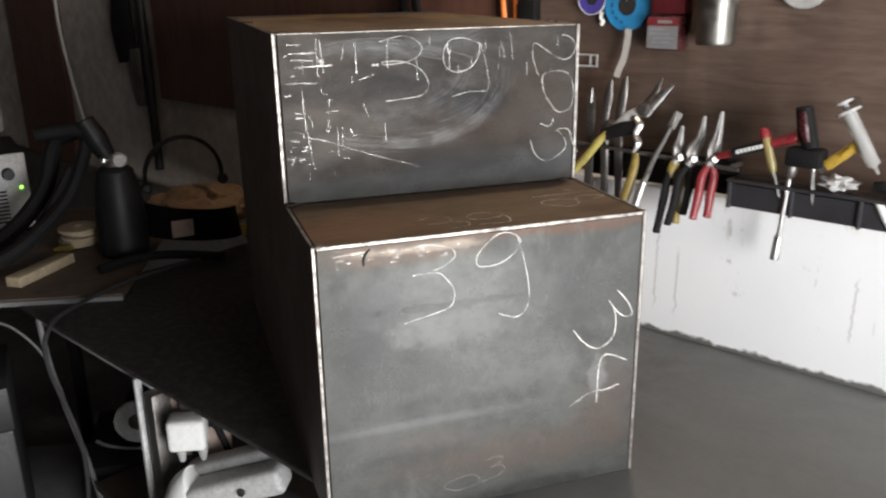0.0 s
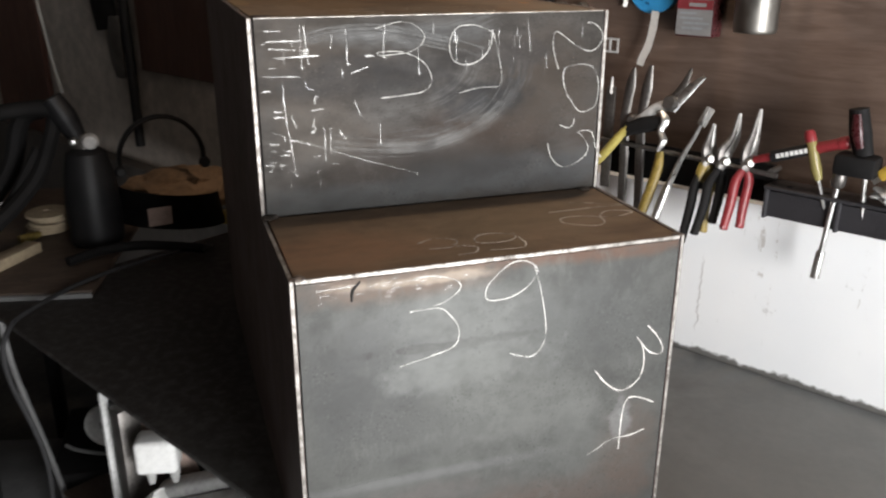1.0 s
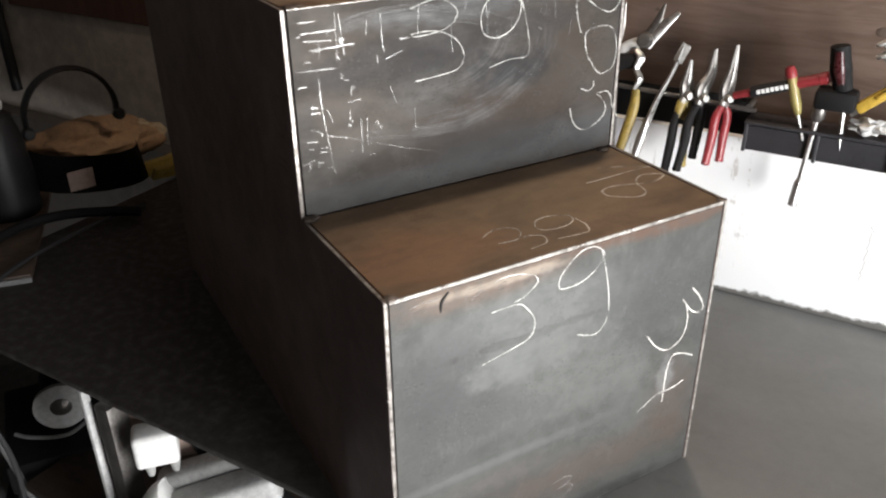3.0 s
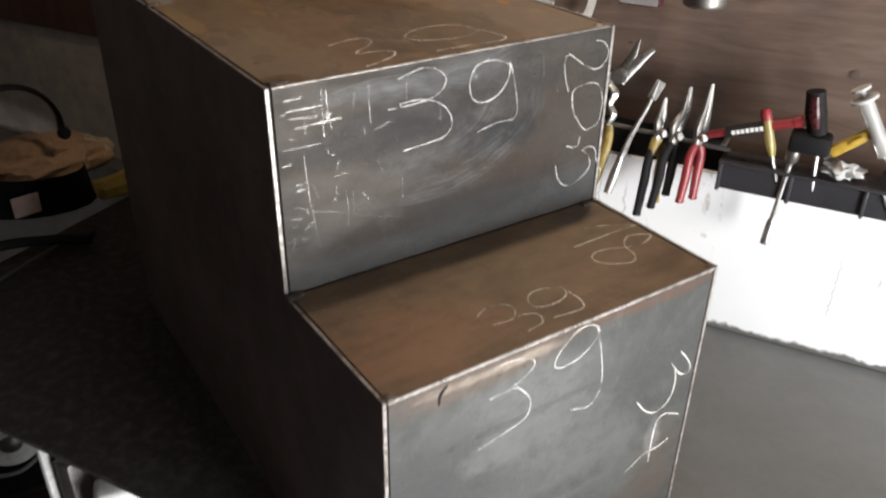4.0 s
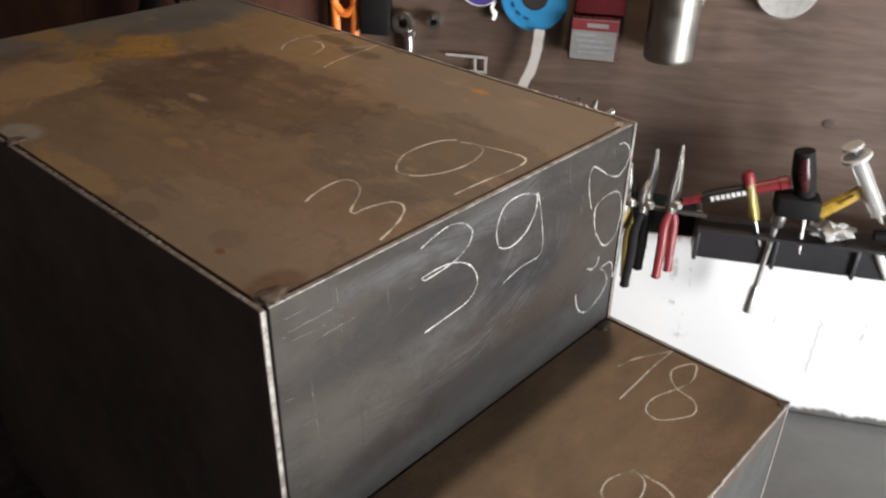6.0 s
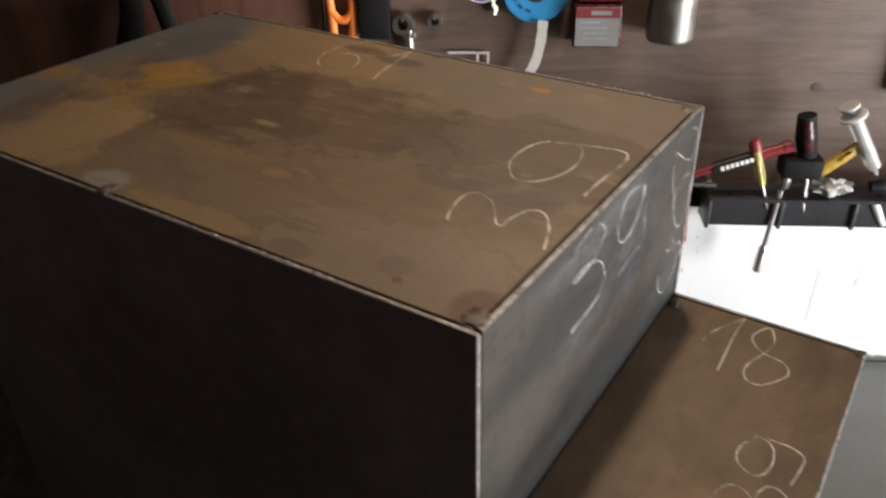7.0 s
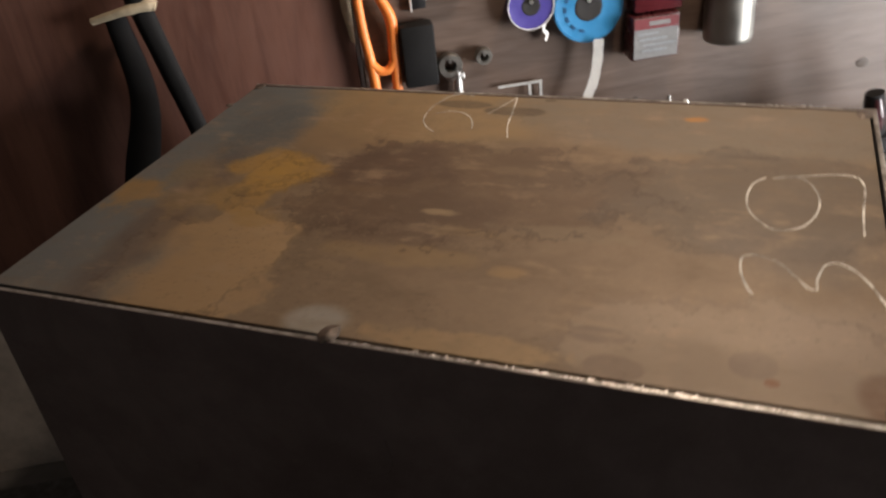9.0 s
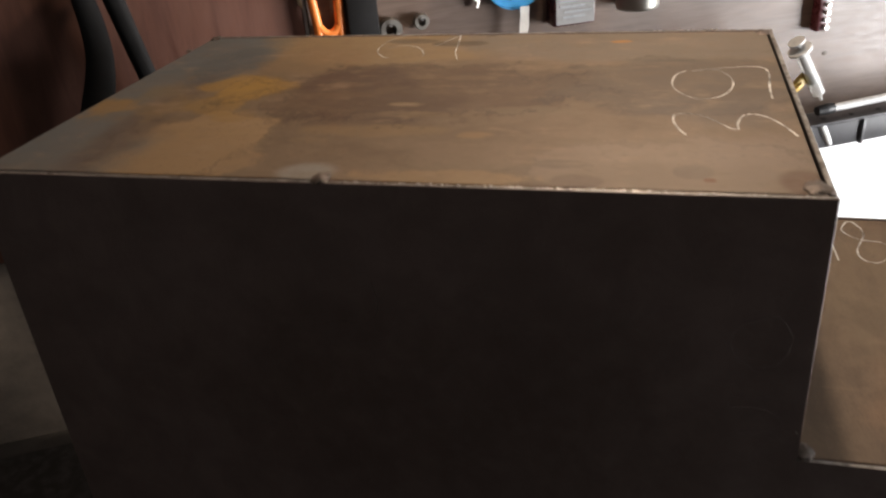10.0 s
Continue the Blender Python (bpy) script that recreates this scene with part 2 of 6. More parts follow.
M_TOP = steel("stained_top", (0.148, 0.104, 0.064), (0.196, 0.141, 0.090), axes="XY", stretch=(1, 0.6, 1), rough=0.60, metal=0.25, specks=0.25, mottle=0.6, stains_and_shading=(
    # ochre film along the far edge, greying towards the front corner
    (0.36, 0.57, 0.085, 0.16, (0.245, 0.172, 0.088), 0.85, 0.4, 0.14), (0.36, 0.30, 0.080, 0.20, (0.165, 0.138, 0.106), 0.85, 0.4, 0.14),
    (0.29, 0.63, 0.05, 0.06, (0.200, 0.135, 0.072), 0.75, 0.8, 0.3),
    # wet-looking dark middle and the grey-brown tongue under the figures
    (0.200, 0.500, 0.080, 0.145, (0.112, 0.073, 0.045), 0.86, 1.7, 0.20), (0.150, 0.52, 0.050, 0.070, (0.098, 0.064, 0.041), 0.8, 2.0, 0.3),
    (0.225, 0.570, 0.040, 0.060, (0.080, 0.050, 0.034), 0.8, 1.8, 0.3), (0.215, 0.270, 0.075, 0.105, (0.112, 0.088, 0.065), 0.85, 1.3, 0.22),
    (0.235, 0.405, 0.035, 0.060, (0.105, 0.072, 0.046), 0.7, 1.8, 0.3), (0.150, 0.24, 0.035, 0.05, (0.110, 0.086, 0.065), 0.7, 1.4, 0.3),
    # tan patch with a scalloped border
    (0.060, 0.655, 0.078, 0.066, (0.295, 0.198, 0.102), 0.92, 1.3, 0.10), (0.035, 0.625, 0.045, 0.050, (0.280, 0.188, 0.100), 0.9, 1.5, 0.10),
    # bluish mill scale over the back corner
    (0.025, 0.790, 0.090, 0.105, (0.130, 0.130, 0.122), 0.92, 0.9, 0.35), (0.16, 0.800, 0.17, 0.060, (0.122, 0.128, 0.125), 0.9, 1.1, 0.35),
    (0.33, 0.765, 0.10, 0.075, (0.110, 0.120, 0.120), 0.95, 0.9, 0.3), (0.27, 0.715, 0.07, 0.035, (0.086, 0.094, 0.094), 0.85, 1.4, 0.35),
    (0.10, 0.715, 0.13, 0.022, (0.105, 0.075, 0.058), 0.7, 1.4, 0.4),
    # yellow rust
    (0.200, 0.655, 0.034, 0.038, (0.320, 0.190, 0.045), 0.95, 2.4, 0.25), (0.215, 0.690, 0.026, 0.020, (0.290, 0.175, 0.050), 0.9, 2.8, 0.3),
    (0.150, 0.668, 0.020, 0.030, (0.270, 0.165, 0.052), 0.9, 3.0, 0.3), (0.150, 0.705, 0.024, 0.026, (0.225, 0.150, 0.066), 0.75, 4.0, 0.5),
    (0.145, 0.775, 0.028, 0.018, (0.250, 0.155, 0.058), 0.9, 3.5, 0.35), (0.19, 0.745, 0.02, 0.02, (0.18, 0.135, 0.075), 0.7, 4.0, 0.5),
    (0.125, 0.640, 0.012, 0.020, (0.260, 0.165, 0.060), 0.8, 3.0, 0.3),
    # pale streaks in the middle
    (0.098, 0.500, 0.013, 0.055, (0.210, 0.145, 0.075), 0.8, 3.2, 0.35), (0.160, 0.498, 0.005, 0.014, (0.270, 0.200, 0.120), 0.8, 2.0, 0.3),
    (0.093, 0.423, 0.008, 0.014, (0.240, 0.160, 0.080), 0.8, 2.6, 0.3), (0.135, 0.470, 0.008, 0.050, (0.190, 0.132, 0.072), 0.7, 4.0, 0.4),
    (0.146, 0.395, 0.010, 0.055, (0.185, 0.140, 0.090), 0.7, 2.8, 0.35), (0.235, 0.480, 0.006, 0.040, (0.165, 0.115, 0.070), 0.7, 4.0, 0.4),
    (0.075, 0.550, 0.006, 0.018, (0.205, 0.145, 0.085), 0.6, 3.0, 0.3), (0.185, 0.560, 0.006, 0.035, (0.130, 0.084, 0.048), 0.7, 4.0, 0.4),
    # bare pinkish patch and ochre strip by the near seam
    (0.030, 0.275, 0.055, 0.105, (0.215, 0.164, 0.116), 0.85, 1.5, 0.16), (0.060, 0.215, 0.040, 0.040, (0.210, 0.160, 0.118), 0.7, 1.4, 0.3),
    (0.012, 0.425, 0.014, 0.060, (0.260, 0.180, 0.095), 0.85, 1.6, 0.16), (0.040, 0.352, 0.007, 0.020, (0.150, 0.110, 0.078), 0.8, 1.2, 0.2),
    (0.013, 0.339, 0.011, 0.017, (0.160, 0.115, 0.080), 0.95, 0.5, 0.10), (0.033, 0.266, 0.012, 0.013, (0.168, 0.125, 0.090), 0.92, 0.5, 0.10),
    (0.020, 0.256, 0.003, 0.004, (0.160, 0.070, 0.030), 0.9, 0.5, 0.2), (0.020, 0.200, 0.018, 0.016, (0.120, 0.066, 0.036), 0.9, 0.8, 0.3),
    # drips beside the far figures, an orange fleck, a grey halo of weld heat
    (0.351, 0.490, 0.010, 0.030, (0.105, 0.076, 0.048), 0.92, 0.5, 0.12), (0.362, 0.545, 0.009, 0.026, (0.110, 0.080, 0.050), 0.85, 0.6, 0.14),
    (0.380, 0.464, 0.003, 0.006, (0.090, 0.066, 0.042), 0.9, 0.4, 0.2), (0.352, 0.328, 0.005, 0.010, (0.360, 0.170, 0.040), 0.9, 2.0, 0.3),
    (0.016, 0.528, 0.016, 0.020, (0.260, 0.245, 0.215), 0.9, 0.6, 0.3), (0.285, 0.275, 0.003, 0.022, (0.095, 0.072, 0.050), 0.7, 1.0, 0.3)),
    tides=((0.200, 0.500, 0.080, 0.145, (0.050, 0.032, 0.021), 0.45, 1.7, 0.08), (0.215, 0.270, 0.075, 0.105, (0.060, 0.045, 0.033), 0.4, 1.3, 0.09),
           (0.060, 0.655, 0.078, 0.066, (0.085, 0.055, 0.032), 0.5, 1.3, 0.06), (0.030, 0.275, 0.055, 0.105, (0.120, 0.085, 0.058), 0.4, 1.5, 0.08),
           (0.200, 0.655, 0.034, 0.038, (0.130, 0.075, 0.026), 0.5, 2.4, 0.10)))
M_SIDE = steel("dark_side", (0.142, 0.104, 0.094), (0.192, 0.144, 0.131), axes="YZ", rough=0.6, metal=0.15, lift=BENCH, stains_and_shading=(
    (0.45, 1.15, 0.2, 0.1, (0.075, 0.045, 0.035), 0.5, 1.4, 0.6),))
M_EDGE = steel("ground_edge", (0.11, 0.098, 0.086), (0.42, 0.40, 0.37), rough=0.42, metal=0.5, grain=170.0)
M_WELD = steel("weld_metal", (0.16, 0.14, 0.125), (0.55, 0.53, 0.5), rough=0.35, metal=0.85, grain=160.0)
M_TACK = simple("scaly_weld_tack", (0.13, 0.105, 0.088), 0.5, 0.6, 0.7, 300, 0.5)
M_SCRATCH = simple("bright_scratch", (0.30, 0.30, 0.29), 0.32, 1.0, 0.3, 200, 0)
M_GAP = simple("joint_shadow_gap", (0.015, 0.013, 0.012), 0.8, vary=0.3, scale=200)
M_BENCH = steel("bench_steel", (0.115, 0.117, 0.112), (0.160, 0.162, 0.155), rough=0.52, metal=0.2, grain=5.0, relief=0.01, stains_and_shading=(
    # the wide dark entry paints in the shade left of the box
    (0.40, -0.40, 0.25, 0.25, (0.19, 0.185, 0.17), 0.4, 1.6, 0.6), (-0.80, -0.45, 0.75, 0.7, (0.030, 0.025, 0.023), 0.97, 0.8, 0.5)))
M_CHROME = simple("polished_steel", (0.54, 0.54, 0.52), 0.36, 1.0, 0.15, 40, 0.02)
M_TOOLSTEEL = simple("worn_tool_steel", (0.30, 0.29, 0.275), 0.36, 0.9, 0.4, 90)
M_BRUSHED = simple("brushed_steel_cup", (0.25, 0.24, 0.218), 0.42, 1.0, 0.10, 14, 0)
M_IRON = simple("dark_tool_steel", (0.16, 0.15, 0.14), 0.42, 0.8, 0.4, 90)
M_BLACK = simple("black_plastic", (0.011, 0.011, 0.012), 0.5, 0, 0.3, 120, spec=0.35)
M_TRAY = simple("grey_black_plastic", (0.035, 0.034, 0.037), 0.42, 0, 0.3, 60)
M_DULLGREY = simple("dull_grey_strap", (0.15, 0.15, 0.148), 0.6, 0, 0.3, 60)
M_RUBBER = simple("black_rubber", (0.009, 0.0085, 0.0085), 0.75, 0, 0.4, 90, spec=0.2)
M_RED = simple("red_grip", (0.20, 0.020, 0.024), 0.42, 0, 0.3, 90)
M_DARKRED = simple("dark_red_plastic", (0.055, 0.011, 0.013), 0.3, 0, 0.3, 60)
M_YELLOW = simple("yellow_grip", (0.42, 0.27, 0.04), 0.45, 0, 0.35, 90)
M_LIME = simple("worn_yellow_paint", (0.38, 0.32, 0.085), 0.45, 0, 0.35, 90)
M_OLIVE = simple("dirty_yellow_grip", (0.25, 0.18, 0.04), 0.5, 0, 0.45, 90)
M_ORANGE = simple("orange_paint", (0.80, 0.22, 0.04), 0.4, 0, 0.15, 40)
M_BLUE = simple("blue_plastic", (0.025, 0.20, 0.42), 0.4, 0, 0.15, 40)
M_PURPLE = simple("violet_plastic", (0.065, 0.05, 0.26), 0.4, 0, 0.15, 40)
M_WHITE = simple("white_plastic", (0.72, 0.72, 0.70), 0.5, 0, 0.12, 50)
M_PAPER = simple("white_tape", (0.78, 0.76, 0.72), 0.8, 0, 0.1, 80)
M_GREY = simple("grey_plastic", (0.33, 0.33, 0.32), 0.5, 0, 0.3, 50)
M_PALEGREY = simple("pale_grey_paint", (0.46, 0.46, 0.45), 0.5, 0, 0.3, 40)
M_CABLE = simple("grey_cable", (0.022, 0.022, 0.023), 0.55, 0, 0.3, 60)
M_CARD = simple("brown_cardboard", (0.30, 0.19, 0.11), 0.85, 0, 0.35, 30)
M_PINE = simple("dusty_pine", (0.42, 0.34, 0.23), 0.75, 0, 0.3, 30)
M_PINK = simple("pinkish_fibreboard", (0.36, 0.27, 0.23), 0.8, 0, 0.3, 30)
M_CONCRETE = simple("dusty_concrete", (0.10, 0.098, 0.095), 0.85, 0, 0.45, 14, 0.5)
M_DARKWALL = simple("dark_plaster", (0.10, 0.09, 0.082), 0.9, 0, 0.4, 8, 0.4)
# white plaster darkened in colour to stand for the dim corner
M_DIMMED = simple("dimmed_white_plaster", (0.54, 0.485, 0.43), 0.9, 0, 0.35, 7, 0.4)
M_CEIL = simple("plain_ceiling", (0.20, 0.185, 0.17), 0.9, 0, 0.3, 8, 0.3)
M_CHALK = simple("chalk", (0.80, 0.78, 0.72), 0.95, 0, 0.3, 400, 0)
M_LABEL = simple("printed_label", (0.19, 0.187, 0.185), 0.5, 0, 0.15, 60)
M_TAGRED = simple("red_print", (0.15, 0.020, 0.025), 0.5, 0, 0.2, 60)
M_DEEPBLUE = simple("deep_blue_print", (0.008, 0.07, 0.17), 0.45, 0, 0.2, 60)
M_TAGGREY = simple("grey_print", (0.22, 0.23, 0.24), 0.5, 0, 0.2, 60)


def chalk_breaks(m, lo=0.25, hi=1.0):
    """Chalk lies only on the high grain of the sheet."""
    nt = m.node_tree
    n = noise_tex(nt, coords(nt), 900, 3, 0.7)
    press = noise_tex(nt, coords(nt), 45, 2, 0.5)
    a = maths(nt, "MULTIPLY", ramp(nt, n, 0.28, 0.56, lo, hi), ramp(nt, press, 0.30, 0.60, 0.35, 1.0))
    setin(nt, nt.nodes["Principled BSDF"].inputs["Alpha"], a)


chalk_breaks(M_CHALK, 0.2, 0.95)
M_THIN = simple("thin_chalk", (0.66, 0.65, 0.61), 0.95, 0, 0.3, 400, 0)
chalk_breaks(M_THIN, 0.12, 0.9)
chalk_breaks(M_SCRATCH, 0.0, 0.52)
M_SWIRL = simple("dull_grinding_marks", (0.16, 0.16, 0.155), 0.42, 0.8, 0.3, 200, 0)
chalk_breaks(M_SWIRL, 0.0, 0.13)
M_RUBBED = simple("rubbed_chalk", (0.45, 0.43, 0.40), 0.95, 0, 0.3, 400, 0)
chalk_breaks(M_RUBBED, 0.0, 0.4)


def wood(name, dark, light, axis_scale, rough=0.45):
    m, nt, b = mat(name)
    v = coords(nt, axis_scale)
    g = noise_tex(nt, v, 9, 6, 0.62, 0.8)
    g2 = noise_tex(nt, v, 60, 4, 0.6)
    broad = noise_tex(nt, coords(nt), 3.2, 3)
    f = maths(nt, "ADD", maths(nt, "MULTIPLY", g, 0.6), maths(nt, "MULTIPLY_ADD", g2, 0.2, maths(nt, "MULTIPLY", broad, 0.2)))
    setin(nt, b.inputs["Base Color"], mix(nt, ramp(nt, f, 0.36, 0.62), dark, light))
    setin(nt, b.inputs["Roughness"], ramp(nt, g2, 0.3, 0.7, rough - 0.06, rough + 0.12))
    bump(nt, b, f, 0.12, 0.0008)
    return m


M_BOARD = wood("walnut_laminate", (0.080, 0.052, 0.038), (0.128, 0.088, 0.068), (0.7, 1, 6))
M_REDBOARD = wood("red_brown_board", (0.085, 0.036, 0.026), (0.135, 0.062, 0.043), (5, 1, 0.7))
M_SIDEBOARD = wood("brown_hardboard", (0.045, 0.03, 0.022), (0.08, 0.055, 0.038), (2, 5, 1), 0.6)


def plaster():
    m, nt, b = mat("white_painted_plaster")
    v = coords(nt)
    broad, mid, fine = noise_tex(nt, v, 4, 4), noise_tex(nt, v, 28, 6, 0.7), noise_tex(nt, v, 160, 4, 0.6)
    run = noise_tex(nt, coords(nt, (26, 26, 2.2)), 1.6, 5, 0.65)
    s = nt.nodes.new("ShaderNodeSeparateXYZ")
    nt.links.new(v, s.inputs[0])
    col = mix(nt, ramp(nt, broad, 0.35, 0.7), (0.86, 0.87, 0.87), (0.90, 0.90, 0.89))
    # chipped paint in thin upright runs, scuffs, and splashes close to the bench
    chips = maths(nt, "MULTIPLY", ramp(nt, run, 0.60, 0.64), ramp(nt, mid, 0.5, 0.58))
    col = mix(nt, chips, col, (0.60, 0.58, 0.55))
    col = mix(nt, maths(nt, "MULTIPLY", ramp(nt, mid, 0.62, 0.70), 0.35), col, (0.38, 0.36, 0.33))
    wig = maths(nt, "MULTIPLY_ADD", noise_tex(nt, coords(nt, (0.001, 0.001, 1)), 60, 4, 0.7), 0.028, -0.014)
    for u0, z0, span in ((0.012, 0.93, 0.10), (0.052, 0.90, 0.07), (-0.03, 0.95, 0.09), (0.34, 0.92, 0.06)):
        d = maths(nt, "ABSOLUTE", maths(nt, "ADD", maths(nt, "SUBTRACT", s.outputs[0], u0), wig))
        h = maths(nt, "ABSOLUTE", maths(nt, "SUBTRACT", s.outputs[2], z0))
        k = maths(nt, "MULTIPLY", ramp(nt, d, 0.0004, 0.0016, 1.0, 0.0), ramp(nt, h, span * 0.6, span, 0.8, 0.0))
        col = mix(nt, k, col, (0.42, 0.40, 0.38))
    low = ramp(nt, maths(nt, "MULTIPLY_ADD", mid, 0.035, s.outputs[2]), 0.822, 0.829, 1.0, 0.0)
    col = mix(nt, low, col, (0.14, 0.135, 0.125))
    setin(nt, b.inputs["Base Color"], col)
    b.inputs["Roughness"].default_value = 0.6
    bump(nt, b, maths(nt, "MULTIPLY_ADD", fine, 0.3, mid), 0.35, 0.0015)
    return m


M_PLASTER = plaster()


def clear(name, col, rough=0.15, body=0.35):
    m, nt, b = mat(name)
    b.inputs["Base Color"].default_value = (*col, 1)
    b.inputs["Roughness"].default_value = rough
    b.inputs["Transmission Weight"].default_value = 1 - body
    b.inputs["IOR"].default_value = 1.35
    return m


M_CLEAR = clear("clear_plastic", (0.85, 0.85, 0.82), 0.2, 0.3)
M_AMBER = clear("yellowed_clear_plastic", (0.55, 0.47, 0.18), 0.15, 0.4)
M_CLEARRED = clear("red_tinted_plastic", (0.14, 0.022, 0.028), 0.15, 0.6)
M_LED, _nt, _b = mat("green_led")
_b.inputs["Emission Color"].default_value = (0.35, 1.0, 0.1, 1)
_b.inputs["Emission Strength"].default_value = 3.0


# ---- mesh helpers ----
def finish(bm, name, material, smooth=False):
    bmesh.ops.recalc_face_normals(bm, faces=bm.faces[:])
    me = bpy.data.meshes.new(name)
    bm.to_mesh(me)
    bm.free()
    for m in (material if isinstance(material, (list, tuple)) else (material,)):
        me.materials.append(m)
    if smooth:
        me.shade_smooth()
        me.set_sharp_from_angle(angle=radians(38))
    return me


def thing(name, m, label, category, group="", kind=""):
    ob = new(name)
    ob.empty_display_size = 0.05
    ob.matrix_world = m
    return tagged(ob, label, category, group, kind)


def part(name, bm, material, parent, label="", smooth=True):
    ob = new(name, finish(bm, name, material, smooth))
    ob.parent = parent
    return tagged(ob, label)


def solo(name, bm, material, m, label, category, group="", kind="", smooth=True):
    ob = new(name, finish(bm, name, material, smooth))
    ob.matrix_world = m
    return tagged(ob, label, category, group, kind)


def box(bm, c, size, bevel=0.0, turn=None, seg=2):
    r = bmesh.ops.create_cube(bm, size=1)
    vs = r["verts"]
    bmesh.ops.scale(bm, vec=size, verts=vs)
    if bevel:
        es = list({e for v in vs for e in v.link_edges})
        b = bmesh.ops.bevel(bm, geom=es, offset=bevel, segments=seg, affect="EDGES", profile=0.5)
        vs = list({v for f in b["faces"] for v in f.verts} | {v for v in vs if v.is_valid})
    m = Matrix.Translation(c) @ (turn or Matrix())
    bmesh.ops.transform(bm, matrix=m, verts=vs)
    return bm


def spline(pts, per=6):
    """Catmull-Rom through the points."""
    p = [Vector(q) for q in pts]
    if len(p) < 3:
        return p
    p = [p[0] * 2 - p[1]] + p + [p[-1] * 2 - p[-2]]
    out = []
    for i in range(1, len(p) - 2):
        for k in range(per):
            t = k / per
            a, b, c, d = p[i - 1], p[i], p[i + 1], p[i + 2]
            out.append(0.5 * ((2 * b) + (c - a) * t + (2 * a - 5 * b + 4 * c - d) * t * t + (3 * b - a - 3 * c + d) * t ** 3))
    out.append(p[-2])
    return out


def tube(bm, pts, radius, seg=8, flat=1.0, side=None, per=6, cap=True):
    """A round or flattened bar swept along a smooth line; radius: one number or one for each point."""
    line = spline(pts, per)
    rs = radius if isinstance(radius, (list, tuple)) else [radius] * len(pts)
    n = len(line)
    rings = []
    ref = Vector(side) if side else None
    for i, p in enumerate(line):
        t = (line[min(i + 1, n - 1)] - line[max(i - 1, 0)]).normalized()
        if ref is None:
            ref = t.orthogonal()
        a = (ref - t * ref.dot(t)).normalized()
        b = t.cross(a)
        if not side:
            ref = a
        s = i / max(1, n - 1) * (len(rs) - 1)
        k = min(int(s), len(rs) - 2)
        r = rs[k] + (rs[k + 1] - rs[k]) * (s - k) if len(rs) > 1 else rs[0]
        rings.append([bm.verts.new(p + a * math.cos(q) * r + b * math.sin(q) * r * flat) for q in (2 * math.pi * j / seg for j in range(seg))])
    for r0, r1 in zip(rings, rings[1:]):
        for j in range(seg):
            bm.faces.new((r0[j], r0[(j + 1) % seg], r1[(j + 1) % seg], r1[j]))
    if cap:
        bm.faces.new(rings[0][::-1])
        bm.faces.new(rings[-1])
    return bm


def lathe(bm, profile, m=None, seg=24):
    """Turn (radius, height) pairs about the z axis."""
    m = m or Matrix()
    rings = []
    for r, h in profile:
        if r < 1e-6:
            rings.append([bm.verts.new(m @ Vector((0, 0, h)))])
        else:
            rings.append([bm.verts.new(m @ Vector((r * math.cos(2 * math.pi * j / seg), r * math.sin(2 * math.pi * j / seg), h))) for j in range(seg)])
    for a, b in zip(rings, rings[1:]):
        for j in range(seg):
            k = (j + 1) % seg
            q = [a[j % len(a)], a[k % len(a)], b[k % len(b)], b[j % len(b)]]
            q = list(dict.fromkeys(q))
            if len(q) > 2:
                bm.faces.new(q)
    return bm


def slab(bm, outline, thick, m=None):
    """A plate of the given outline in x and z, thick along y, with softened rims."""
    m = m or Matrix()
    front = [bm.verts.new(m @ Vector((x, -thick / 2, z))) for x, z in outline]
    back = [bm.verts.new(m @ Vector((x, thick / 2, z))) for x, z in outline]
    bm.faces.new(front)
    bm.faces.new(back[::-1])
    k = len(outline)
    for i in range(k):
        bm.faces.new((front[i], back[i], back[(i + 1) % k], front[(i + 1) % k]))
    return bm


def B():
    return bmesh.new()


TO_ROOM = Matrix.Rotation(radians(90), 4, "X")  # turns a lathe's axis out of the wall


